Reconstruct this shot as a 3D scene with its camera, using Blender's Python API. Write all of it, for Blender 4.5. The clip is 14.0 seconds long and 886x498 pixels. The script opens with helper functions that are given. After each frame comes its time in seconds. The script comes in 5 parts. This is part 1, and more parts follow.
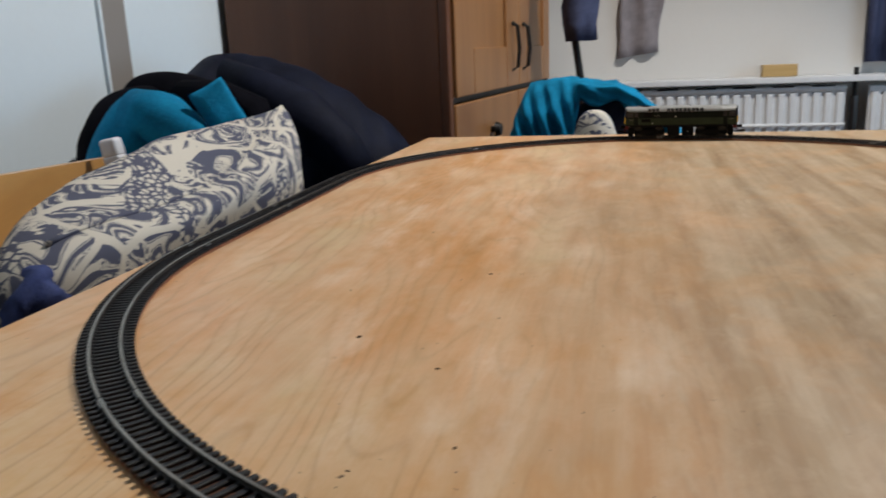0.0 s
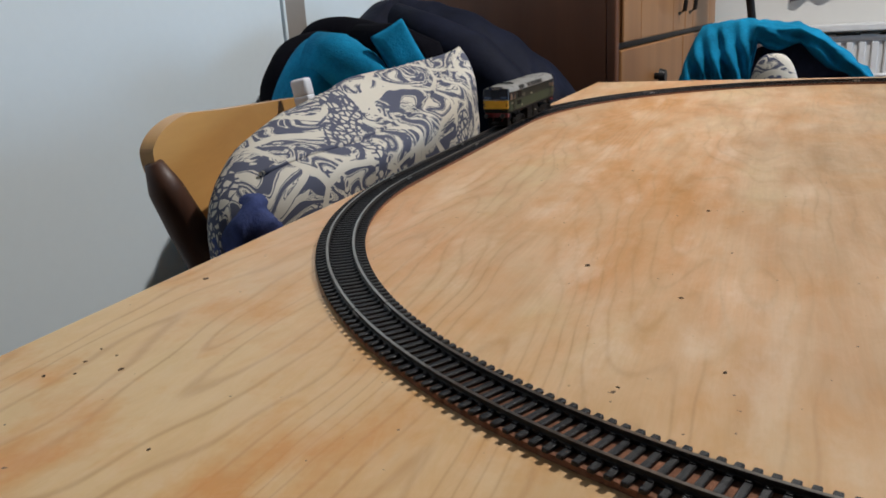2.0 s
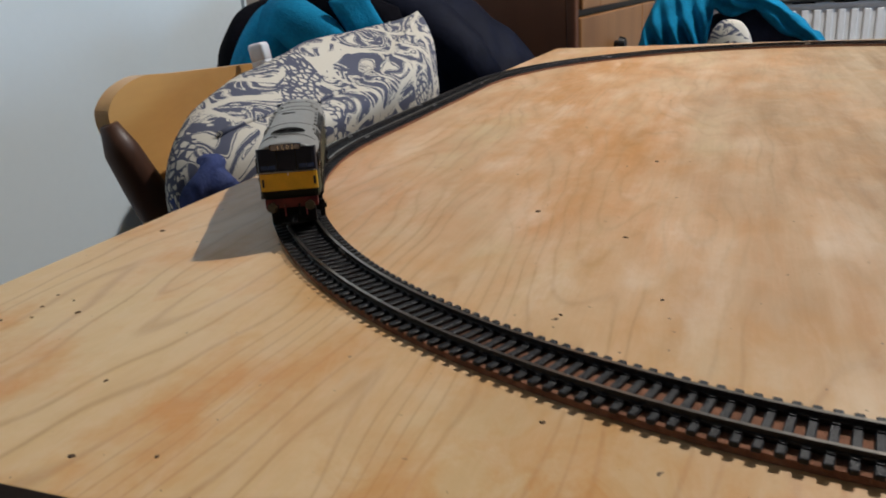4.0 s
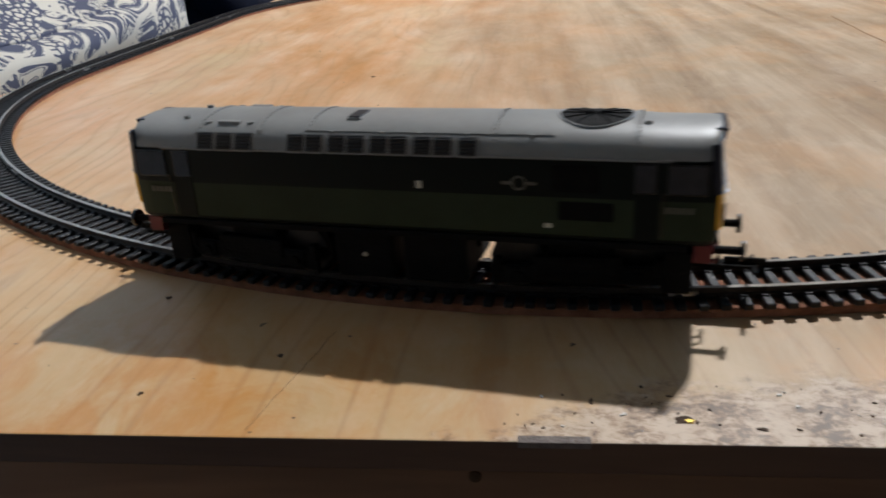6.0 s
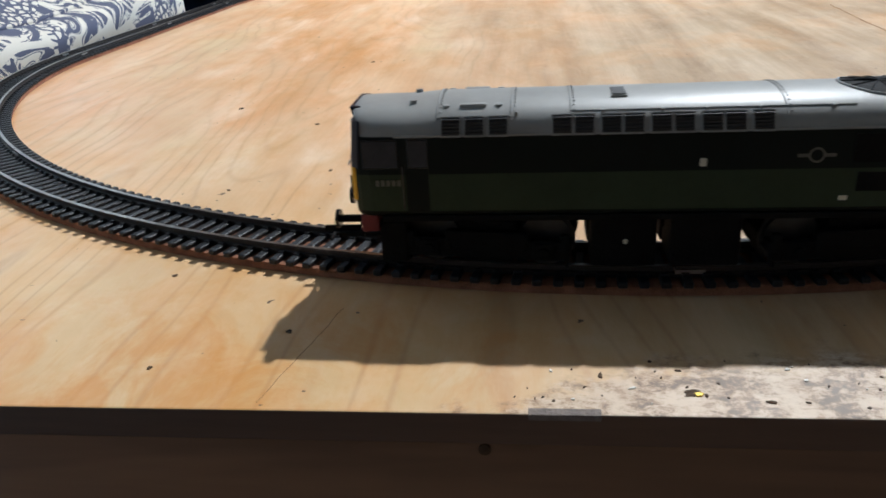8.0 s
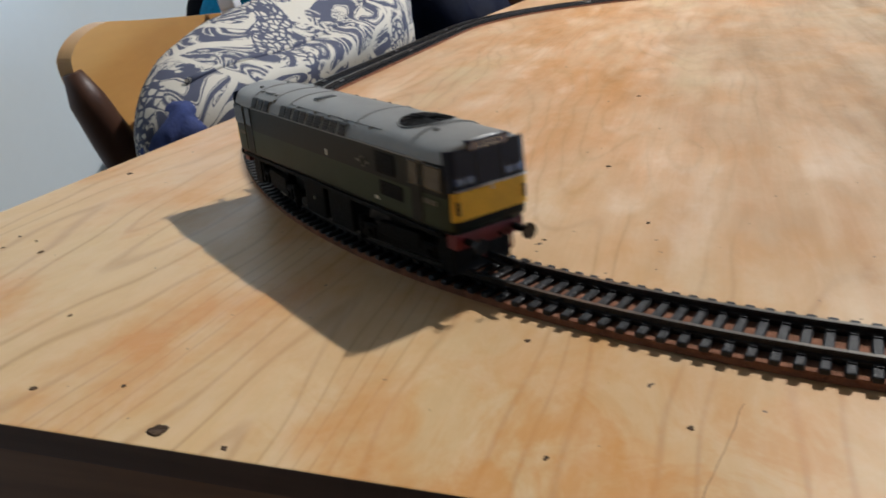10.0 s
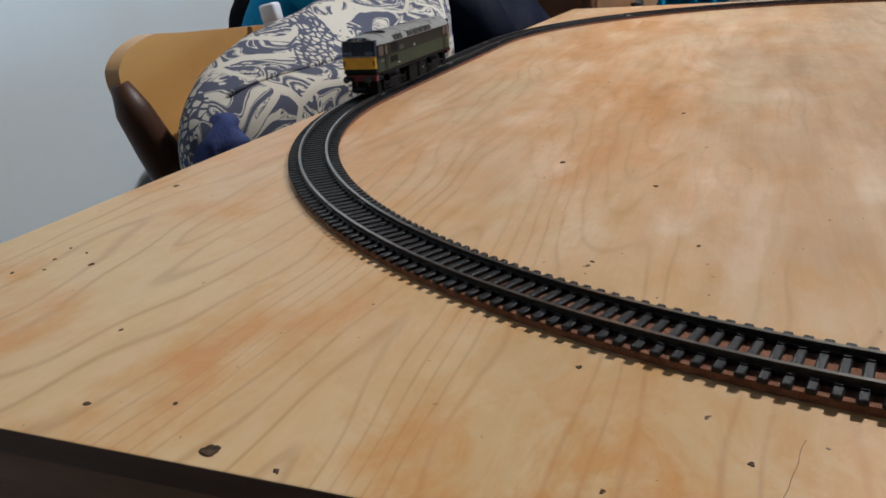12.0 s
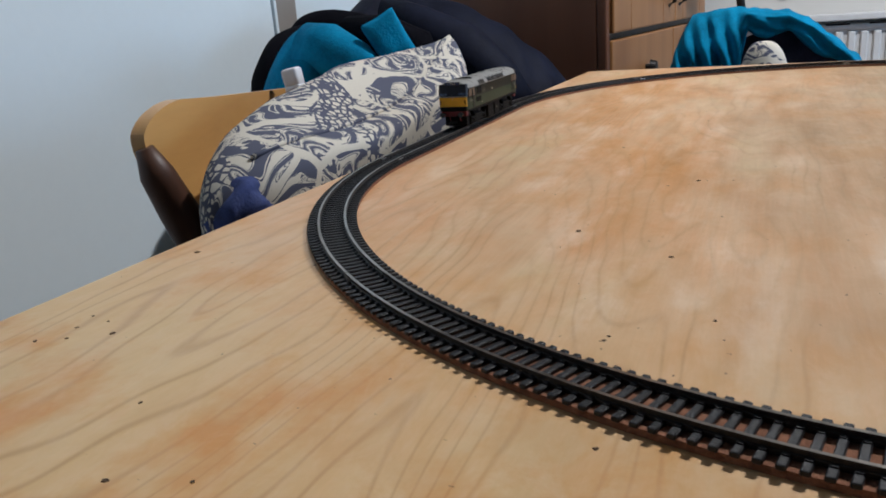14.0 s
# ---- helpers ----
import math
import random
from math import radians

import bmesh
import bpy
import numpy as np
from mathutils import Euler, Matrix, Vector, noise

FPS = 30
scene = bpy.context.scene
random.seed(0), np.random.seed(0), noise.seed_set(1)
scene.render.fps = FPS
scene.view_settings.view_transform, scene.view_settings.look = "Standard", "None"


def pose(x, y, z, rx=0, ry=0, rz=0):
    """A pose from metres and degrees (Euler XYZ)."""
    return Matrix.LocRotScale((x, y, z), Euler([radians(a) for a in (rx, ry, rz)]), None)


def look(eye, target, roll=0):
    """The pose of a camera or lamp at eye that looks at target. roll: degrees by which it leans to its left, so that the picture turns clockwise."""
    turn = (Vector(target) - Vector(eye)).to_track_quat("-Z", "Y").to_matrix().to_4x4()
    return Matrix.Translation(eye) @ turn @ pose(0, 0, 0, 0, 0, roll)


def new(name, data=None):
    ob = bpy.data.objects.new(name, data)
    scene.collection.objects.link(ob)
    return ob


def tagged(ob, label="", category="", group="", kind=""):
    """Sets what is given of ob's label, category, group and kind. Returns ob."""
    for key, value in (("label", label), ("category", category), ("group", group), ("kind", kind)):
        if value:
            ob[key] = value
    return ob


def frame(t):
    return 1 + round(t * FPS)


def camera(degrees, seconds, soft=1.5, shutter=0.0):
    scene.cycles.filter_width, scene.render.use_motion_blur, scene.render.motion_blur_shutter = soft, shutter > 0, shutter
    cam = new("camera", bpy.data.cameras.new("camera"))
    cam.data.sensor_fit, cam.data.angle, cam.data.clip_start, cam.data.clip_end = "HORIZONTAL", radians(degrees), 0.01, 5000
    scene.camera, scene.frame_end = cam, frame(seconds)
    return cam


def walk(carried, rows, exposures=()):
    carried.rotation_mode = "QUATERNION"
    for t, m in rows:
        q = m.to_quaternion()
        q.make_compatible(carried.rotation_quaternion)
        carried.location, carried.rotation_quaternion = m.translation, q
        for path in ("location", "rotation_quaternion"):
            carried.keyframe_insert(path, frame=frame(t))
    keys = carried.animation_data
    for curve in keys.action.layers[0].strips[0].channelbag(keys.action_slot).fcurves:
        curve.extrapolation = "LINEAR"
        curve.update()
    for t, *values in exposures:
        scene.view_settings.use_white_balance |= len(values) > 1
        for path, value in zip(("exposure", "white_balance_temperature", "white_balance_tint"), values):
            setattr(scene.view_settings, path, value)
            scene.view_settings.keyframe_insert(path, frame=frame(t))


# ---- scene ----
cam = camera(58.90, 14.0, soft=1.7, shutter=0.5)
# seconds, eye x, y, z, yaw to the left, pitch up, roll
PATH = [
    (0, 0.4067, -0.1127, 0.1659, 13.23, -14.15, -2.42),
    (0.5, 0.3858, -0.1156, 0.1608, 17.80, -14.93, -4.07),
    (1, 0.3670, -0.1208, 0.1575, 20.75, -15.22, -4.41),
    (1.5, 0.3589, -0.1287, 0.1535, 22.07, -16.00, -4.05),
    (2, 0.3507, -0.1318, 0.1518, 23.42, -16.94, -3.42),
    (4.5, 0.3752, -0.1480, 0.1290, 18.64, -20.10, -3.56),
    (5, 0.3982, -0.1507, 0.1184, 13.93, -21.92, -3.51),
    (5.5, 0.4201, -0.1505, 0.1152, 10.04, -23.10, -3.71),
    (6, 0.4329, -0.1510, 0.1145, 7.22, -23.19, -3.55),
    (6.5, 0.4400, -0.1529, 0.1121, 5.25, -24.18, -3.43),
    (7, 0.4385, -0.1562, 0.1112, 5.43, -23.95, -3.53),
    (7.5, 0.4319, -0.1523, 0.1108, 6.07, -23.63, -3.23),
    (8, 0.4289, -0.1535, 0.1109, 6.82, -23.83, -3.18),
    (8.5, 0.4209, -0.1529, 0.1131, 7.74, -23.72, -2.93),
    (8.7, 0.4110, -0.1501, 0.1126, 9.41, -23.28, -3.01),
    (10.8, 0.3499, -0.1370, 0.1236, 22.33, -21.17, -4.31),
    (11, 0.3497, -0.1375, 0.1238, 22.36, -21.07, -4.09),
    (11.5, 0.3531, -0.1407, 0.1257, 22.50, -21.02, -4.17),
    (12, 0.3538, -0.1370, 0.1236, 22.14, -20.84, -4.34),
    (12.5, 0.3548, -0.1360, 0.1263, 21.90, -20.65, -4.30),
    (13, 0.3558, -0.1358, 0.1272, 21.92, -19.70, -4.01),
    (13.5, 0.3597, -0.1373, 0.1276, 22.51, -17.51, -4.65),
    (14, 0.3544, -0.1375, 0.1325, 23.07, -16.83, -4.31),
]


def eye_pose(x, y, z, yaw, pitch, roll):
    return pose(x, y, z) @ pose(0, 0, 0, 0, 0, yaw) @ pose(0, 0, 0, 90 + pitch) @ pose(0, 0, 0, 0, 0, roll)


# the picture's own exposure in stops, and white balance
LIGHTING = [(0, -0.2, 6500, 10), (0.5, -0.09, 6500, 10), (1.5, -0.04, 6450, 10), (4.5, -0.1, 6500, 10), (5.0, -0.3, 6500, 10), (5.5, -0.1, 6200, 10), (6.0, 0.2, 6000, 10), (6.5, 0.47, 5800, 8), (7.5, 0.62, 5700, 6), (8.7, 0.55, 5800, 8), (10.8, 0.0, 6350, 10), (12.0, -0.05, 6200, 10), (14.0, -0.06, 6050, 10)]
walk(cam, [(t, eye_pose(*p)) for t, *p in PATH], LIGHTING)

# ---- world, daylight from the window, ceiling lamp ----
world = bpy.data.worlds.new("world")
scene.world = world
world.use_nodes = True
wn = world.node_tree
sky = wn.nodes.new("ShaderNodeTexSky")
sky.sky_type, sky.sun_disc = "NISHITA", False
sky.sun_elevation, sky.sun_rotation = radians(35), radians(120)
wn.links.new(sky.outputs[0], wn.nodes["Background"].inputs[0])
wn.nodes["Background"].inputs[1].default_value = 0.10


def area_lamp(name, at, target, sx, sy, watts, colour):
    data = bpy.data.lights.new(name, "AREA")
    data.shape, data.size, data.size_y, data.energy, data.color = "RECTANGLE", sx, sy, watts, colour
    ob = new(name, data)
    ob.matrix_world = look(at, target)
    return ob


# daylight in the window's opening, and the lamp under the ceiling, whose shade throws its light downwards
area_lamp("window_daylight", (2.36, 1.55, 0.33), (0.0, 1.3, 0.2), 1.3, 0.8, 17.0, (0.45, 0.70, 1.0))
bulb = bpy.data.lights.new("shaded_bulb", "SPOT")
bulb.energy, bulb.color, bulb.shadow_soft_size = 302.0, (1.0, 0.965, 0.92), 0.030
bulb.spot_size, bulb.spot_blend = radians(115), 0.25
bulb_ob = new("shaded_bulb", bulb)
bulb_ob.matrix_world = look((1.15, 1.56, 2.05), (0.75, 1.15, 0.0))


# ---- materials ----
def material(name, colour, rough=0.5, metal=0.0, spec=0.5, vary=0.15, scale=30.0, bump=0.0, bump_scale=200.0, tint=None, coord="Object", coat=0.0, piece=0.0):
    """A surface with two scales of colour variation and a fine relief."""
    m = bpy.data.materials.new(name)
    m.use_nodes = True
    nt = m.node_tree
    b = nt.nodes["Principled BSDF"]
    b.inputs["Roughness"].default_value, b.inputs["Metallic"].default_value = rough, metal
    b.inputs["Specular IOR Level"].default_value = spec
    b.inputs["Coat Weight"].default_value = coat
    tc = nt.nodes.new("ShaderNodeTexCoord")
    n1 = nt.nodes.new("ShaderNodeTexNoise")
    n1.inputs["Scale"].default_value, n1.inputs["Detail"].default_value = scale, 5
    n2 = nt.nodes.new("ShaderNodeTexNoise")
    n2.inputs["Scale"].default_value, n2.inputs["Detail"].default_value = scale * 7, 3
    for n in (n1, n2):
        nt.links.new(tc.outputs[coord], n.inputs["Vector"])
    add = nt.nodes.new("ShaderNodeMath")
    add.operation = "MULTIPLY_ADD"
    nt.links.new(n2.outputs[0], add.inputs[0])
    add.inputs[1].default_value = 0.4
    nt.links.new(n1.outputs[0], add.inputs[2])
    ramp = nt.nodes.new("ShaderNodeValToRGB")
    lo = tuple(c * (1 - vary) for c in colour)
    hi = tuple(min(1, c * (1 + vary)) for c in (tint or colour))
    ramp.color_ramp.elements[0].position, ramp.color_ramp.elements[1].position = 0.45, 0.95
    ramp.color_ramp.elements[0].color, ramp.color_ramp.elements[1].color = (*lo, 1), (*hi, 1)
    nt.links.new(add.outputs[0], ramp.inputs[0])
    out = ramp.outputs[0]
    if piece:
        info = nt.nodes.new("ShaderNodeObjectInfo")
        hsv = nt.nodes.new("ShaderNodeHueSaturation")
        mr = nt.nodes.new("ShaderNodeMapRange")
        mr.inputs[3].default_value, mr.inputs[4].default_value = 1 - piece, 1 + piece
        nt.links.new(info.outputs["Random"], mr.inputs[0])
        nt.links.new(mr.outputs[0], hsv.inputs["Value"])
        nt.links.new(out, hsv.inputs["Color"])
        out = hsv.outputs[0]
    nt.links.new(out, b.inputs["Base Color"])
    if bump:
        n3 = nt.nodes.new("ShaderNodeTexNoise")
        n3.inputs["Scale"].default_value, n3.inputs["Detail"].default_value = bump_scale, 4
        nt.links.new(tc.outputs[coord], n3.inputs["Vector"])
        bp = nt.nodes.new("ShaderNodeBump")
        bp.inputs["Strength"].default_value, bp.inputs["Distance"].default_value = bump, 0.002
        nt.links.new(n3.outputs[0], bp.inputs["Height"])
        nt.links.new(bp.outputs[0], b.inputs["Normal"])
    return m
class Nodes:
    """Short hand to wire a material's nodes."""

    def __init__(self, name, rough=0.5, spec=0.5):
        self.m = bpy.data.materials.new(name)
        self.m.use_nodes = True
        self.t = self.m.node_tree
        self.b = self.t.nodes["Principled BSDF"]
        self.b.inputs["Roughness"].default_value = rough
        self.b.inputs["Specular IOR Level"].default_value = spec
        self.coord = self.t.nodes.new("ShaderNodeTexCoord").outputs["Object"]

    def put(self, socket, value):
        if isinstance(value, bpy.types.NodeSocket):
            self.t.links.new(value, socket)
        else:
            socket.default_value = value

    def mapped(self, scale=(1, 1, 1), rot=(0, 0, 0), loc=(0, 0, 0), vec=None):
        n = self.t.nodes.new("ShaderNodeMapping")
        self.put(n.inputs["Vector"], vec or self.coord)
        n.inputs["Scale"].default_value, n.inputs["Location"].default_value = scale, loc
        n.inputs["Rotation"].default_value = [radians(a) for a in rot]
        return n.outputs[0]

    def noise(self, vec, scale, detail=4, rough=0.55, distortion=0.0):
        n = self.t.nodes.new("ShaderNodeTexNoise")
        self.put(n.inputs["Vector"], vec)
        n.inputs["Scale"].default_value, n.inputs["Detail"].default_value = scale, detail
        n.inputs["Roughness"].default_value, n.inputs["Distortion"].default_value = rough, distortion
        return n.outputs[0]

    def math(self, op, a, b=0.0, c=0.0, clamp=False):
        n = self.t.nodes.new("ShaderNodeMath")
        n.operation, n.use_clamp = op, clamp
        for i, v in enumerate((a, b, c)):
            self.put(n.inputs[i], v)
        return n.outputs[0]

    def ramp(self, fac, stops):
        n = self.t.nodes.new("ShaderNodeValToRGB")
        e = n.color_ramp.elements
        while len(e) < len(stops):
            e.new(0.5)
        for el, (p, c) in zip(e, stops):
            el.position = p
            el.color = (*c, 1) if isinstance(c, tuple) else (c, c, c, 1)
        self.put(n.inputs[0], fac)
        return n.outputs[0]

    def mix(self, fac, a, b, kind="MIX"):
        n = self.t.nodes.new("ShaderNodeMix")
        n.data_type, n.blend_type = "RGBA", kind
        self.put(n.inputs[0], fac)
        self.put(n.inputs[6], (*a, 1) if isinstance(a, tuple) else a)
        self.put(n.inputs[7], (*b, 1) if isinstance(b, tuple) else b)
        return n.outputs[2]

    def bump(self, height, strength=0.3, distance=0.001):
        n = self.t.nodes.new("ShaderNodeBump")
        n.inputs["Strength"].default_value, n.inputs["Distance"].default_value = strength, distance
        self.put(n.inputs["Height"], height)
        self.put(self.b.inputs["Normal"], n.outputs[0])

    def colour(self, c):
        self.put(self.b.inputs["Base Color"], c)


def plywood_material():
    """Varnished birch ply: cathedral grain along y, amber blotches, pale worn patches, a torn strip at the front edge."""
    n = Nodes("birch_plywood", 0.42, 0.45)
    warp = n.noise(n.mapped((2.6, 1.0, 1.0)), 2.2, 3)
    along = n.mapped((1.0, 0.11, 1.0), (0, 0, 7))
    rings = n.noise(along, 7.0, 1.5, 0.45, 0.35)
    lines = n.math("SINE", n.math("MULTIPLY_ADD", rings, 215.0, n.math("MULTIPLY", warp, 52.0)))
    grain = n.math("MULTIPLY_ADD", lines, 0.5, 0.5)
    thin = n.math("POWER", grain, 12.0)
    fade = n.ramp(n.noise(n.mapped((1.0, 0.5, 1.0)), 12.0, 3), [(0.38, 0.15), (0.62, 1.0)])
    fibre = n.noise(n.mapped((1.0, 0.035, 1.0)), 420.0, 3, 0.6)
    blotch = n.noise(n.mapped((1.0, 0.35, 1.0)), 8.0, 5, 0.62)
    base = n.ramp(blotch, [(0.28, (0.71, 0.56, 0.33)), (0.43, (0.70, 0.455, 0.27)), (0.54, (0.69, 0.375, 0.185)), (0.70, (0.60, 0.285, 0.10))])
    base = n.mix(n.math("MULTIPLY", n.math("MULTIPLY", thin, fade), 0.38), base, (0.40, 0.205, 0.075))
    base = n.mix(n.math("MULTIPLY", grain, 0.13), base, (0.42, 0.25, 0.11))
    streak = n.noise(n.mapped((1.0, 0.10, 1.0), (0, 0, 5)), 26.0, 6, 0.66, 0.3)
    base = n.mix(n.math("MULTIPLY", n.ramp(streak, [(0.50, 0.0), (0.66, 1.0)]), 0.42), base, (0.80, 0.60, 0.40))
    base = n.mix(n.math("MULTIPLY", n.ramp(streak, [(0.32, 1.0), (0.46, 0.0)]), 0.36), base, (0.52, 0.27, 0.10))
    base = n.mix(n.math("MULTIPLY", n.ramp(fibre, [(0.35, 0.0), (0.75, 1.0)]), 0.17), base, (0.36, 0.22, 0.11))
    place = n.t.nodes.new("ShaderNodeSeparateXYZ")
    n.put(place.inputs[0], n.coord)
    scuffed = n.math("MULTIPLY", n.math("MULTIPLY_ADD", place.outputs[0], 4.0, -1.6, clamp=True), 0.055)
    worn = n.math("ADD", n.noise(n.mapped((1.0, 0.28, 1.0), (0, 0, 10)), 21.0, 7, 0.70), scuffed)
    base = n.mix(n.math("MULTIPLY", n.ramp(worn, [(0.53, 0.0), (0.70, 1.0)]), 0.52), base, (0.84, 0.67, 0.52))
    # veneer leaves of differing tone: olive straw to the east, yellower at the near west corner; the east colours also
    # hold the weaker light there
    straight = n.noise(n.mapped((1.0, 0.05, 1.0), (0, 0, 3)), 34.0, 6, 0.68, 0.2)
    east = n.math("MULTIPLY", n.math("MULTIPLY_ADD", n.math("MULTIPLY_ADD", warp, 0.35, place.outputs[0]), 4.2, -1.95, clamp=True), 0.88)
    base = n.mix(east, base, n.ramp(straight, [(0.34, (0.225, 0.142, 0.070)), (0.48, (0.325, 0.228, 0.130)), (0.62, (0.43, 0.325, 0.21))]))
    near = n.math("MULTIPLY_ADD", n.math("MULTIPLY_ADD", place.outputs[0], 0.8, n.math("MULTIPLY_ADD", place.outputs[1], 1.3, n.math("MULTIPLY", warp, 0.3))), -3.0, 2.1, clamp=True)
    base = n.mix(n.math("MULTIPLY", near, 0.64), base, n.ramp(thin, [(0.08, (0.66, 0.470, 0.208)), (0.5, (0.585, 0.39, 0.165)), (0.95, (0.50, 0.31, 0.122))]))
    amber = n.noise(n.mapped((1.0, 0.75, 1.0), (0, 0, -24)), 15.0, 5, 0.62)
    base = n.mix(n.math("MULTIPLY", n.ramp(amber, [(0.49, 0.0), (0.66, 1.0)]), n.math("MULTIPLY_ADD", near, 0.62, 0.27)), base, (0.60, 0.265, 0.060))
    spill = n.math("MULTIPLY", n.math("MULTIPLY_ADD", n.math("ABSOLUTE", n.math("SUBTRACT", place.outputs[0], 0.34)), -6.0, 1.0, clamp=True), n.math("MULTIPLY_ADD", place.outputs[1], -13.0, 1.35, clamp=True))
    stain = n.noise(n.mapped((1.0, 0.8, 1.0), (0, 0, -35), (0.7, 0.2, 0.0)), 24.0, 6, 0.66, 0.8)
    base = n.mix(n.math("MULTIPLY", n.ramp(stain, [(0.46, 0.0), (0.58, 1.0)]), n.math("MULTIPLY", spill, 0.75)), base, (0.56, 0.235, 0.04))
    figure = n.noise(n.mapped((1.0, 0.42, 1.0), (0, 0, 28)), 60.0, 5, 0.72, 0.6)
    base = n.mix(n.math("MULTIPLY", n.ramp(figure, [(0.46, 0.0), (0.64, 1.0)]), 0.17), base, (0.78, 0.60, 0.42))
    base = n.mix(n.math("MULTIPLY", n.ramp(figure, [(0.32, 1.0), (0.47, 0.0)]), 0.15), base, (0.48, 0.26, 0.10))
    cloud = n.noise(n.coord, 55.0, 4, 0.6)
    base = n.mix(n.math("MULTIPLY", n.ramp(cloud, [(0.45, 0.0), (0.75, 1.0)]), 0.12), base, (0.48, 0.30, 0.14))
    speck = n.noise(n.coord, 170.0, 2, 0.5)
    base = n.mix(n.ramp(speck, [(0.74, 0.0), (0.765, 1.0)]), base, (0.10, 0.06, 0.035))
    # scraped veneer along the front edge
    sep = n.t.nodes.new("ShaderNodeSeparateXYZ")
    n.put(sep.inputs[0], n.coord)
    ragged = n.noise(n.coord, 70.0, 5, 0.7)
    reach = n.math("MULTIPLY", n.math("SMOOTH_MIN", n.math("MULTIPLY", n.math("SUBTRACT", sep.outputs[0], 0.418), 0.5), 0.024, 0.01), n.math("LESS_THAN", sep.outputs[0], 0.72))
    torn = n.ramp(n.math("SUBTRACT", n.math("MULTIPLY_ADD", ragged, 0.044, reach), sep.outputs[1]), [(0.018, 0.0), (0.025, 1.0)])
    dirt = n.noise(n.mapped((1.0, 1.6, 1.0)), 240.0, 7, 0.8, 0.6)
    patchy = n.noise(n.coord, 95.0, 4, 0.7)
    scrape = n.ramp(n.math("MULTIPLY_ADD", patchy, 0.55, n.math("MULTIPLY", dirt, 0.6)), [(0.50, (0.58, 0.45, 0.33)), (0.57, (0.44, 0.315, 0.21)), (0.605, (0.27, 0.16, 0.09)), (0.645, (0.07, 0.036, 0.02))])
    base = n.mix(n.math("MULTIPLY", torn, 0.82), base, scrape)
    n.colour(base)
    n.put(n.b.inputs["Roughness"], n.ramp(worn, [(0.4, 0.34), (0.75, 0.58)]))
    n.bump(n.math("ADD", n.math("ADD", n.math("MULTIPLY", fibre, 0.7), n.math("MULTIPLY", thin, 0.25)), n.math("MULTIPLY", n.math("MULTIPLY", torn, dirt), 3.0)), 0.12, 0.0006)
    return n.m


def pale_wood_material(name, light, dark, rough=0.4, axis=2, scale=26.0):
    n = Nodes(name, rough)
    s = [1.0, 1.0, 1.0]
    s[axis] = 0.08
    g = n.noise(n.mapped(tuple(s)), scale, 4, 0.6, 0.4)
    f = n.noise(n.mapped(tuple(s)), scale * 9, 3, 0.6)
    c = n.ramp(g, [(0.3, light), (0.7, dark)])
    c = n.mix(n.math("MULTIPLY", f, 0.22), c, tuple(v * 0.5 for v in dark))
    n.colour(c)
    n.bump(f, 0.12, 0.0008)
    return n.m


def damask_material():
    """Printed cotton: bold cream leaves and scrolls with fine veins on slate blue, and dotted patches."""
    n = Nodes("printed_cotton", 0.85, 0.2)
    v = n.mapped((1.0, 1.0, 1.0), (8, 12, 20))
    wob = n.t.nodes.new("ShaderNodeTexNoise")
    n.put(wob.inputs["Vector"], v)
    wob.inputs["Scale"].default_value, wob.inputs["Detail"].default_value = 8.0, 1.0
    shift = n.t.nodes.new("ShaderNodeVectorMath")
    shift.operation = "MULTIPLY_ADD"
    n.put(shift.inputs[0], wob.outputs["Color"])
    shift.inputs[1].default_value = (0.10, 0.10, 0.10)
    n.put(shift.inputs[2], v)
    warped = shift.outputs[0]

    def cells(scale, feature, vec):
        c = n.t.nodes.new("ShaderNodeTexVoronoi")
        c.feature = feature
        n.put(c.inputs["Vector"], vec)
        c.inputs["Scale"].default_value = scale
        return c.outputs["Distance"]

    leaves = n.noise(warped, 18.0, 0.6, 0.4, 1.1)
    wave = n.math("SINE", n.math("MULTIPLY", leaves, 42.0))
    bold = n.math("GREATER_THAN", wave, -0.05)
    edge = n.math("LESS_THAN", n.math("ABSOLUTE", n.math("SUBTRACT", wave, 0.45)), 0.16)
    veins = n.math("GREATER_THAN", n.math("SINE", n.math("MULTIPLY", n.noise(warped, 26.0, 0.5, 0.4, 1.8), 74.0)), 0.62)
    stems = n.math("LESS_THAN", cells(11.0, "DISTANCE_TO_EDGE", warped), 0.045)
    veined = n.math("GREATER_THAN", n.noise(v, 11.0, 1.0), 0.52)
    cream = n.math("SUBTRACT", bold, n.math("MULTIPLY", veins, veined), clamp=True)
    cream = n.math("SUBTRACT", cream, n.math("MULTIPLY", edge, n.math("SUBTRACT", 1.0, veined)), clamp=True)
    cream = n.math("MAXIMUM", cream, stems)
    dotted = n.math("GREATER_THAN", n.noise(n.mapped((1, 1, 1), (0, 0, 0), (3.1, 1.7, 0.4), v), 7.0, 1.0), 0.60)
    dots = n.math("GREATER_THAN", cells(105.0, "DISTANCE_TO_EDGE", v), 0.15)
    cream = n.math("ADD", n.math("MULTIPLY", cream, n.math("SUBTRACT", 1.0, dotted)), n.math("MULTIPLY", dots, dotted), clamp=True)
    weave = n.noise(n.coord, 900.0, 2)
    c = n.mix(cream, (0.080, 0.088, 0.135), (0.66, 0.61, 0.52))
    c = n.mix(n.math("MULTIPLY", weave, 0.25), c, (0.16, 0.15, 0.15))
    n.colour(c)
    n.bump(weave, 0.25, 0.0006)
    return n.m


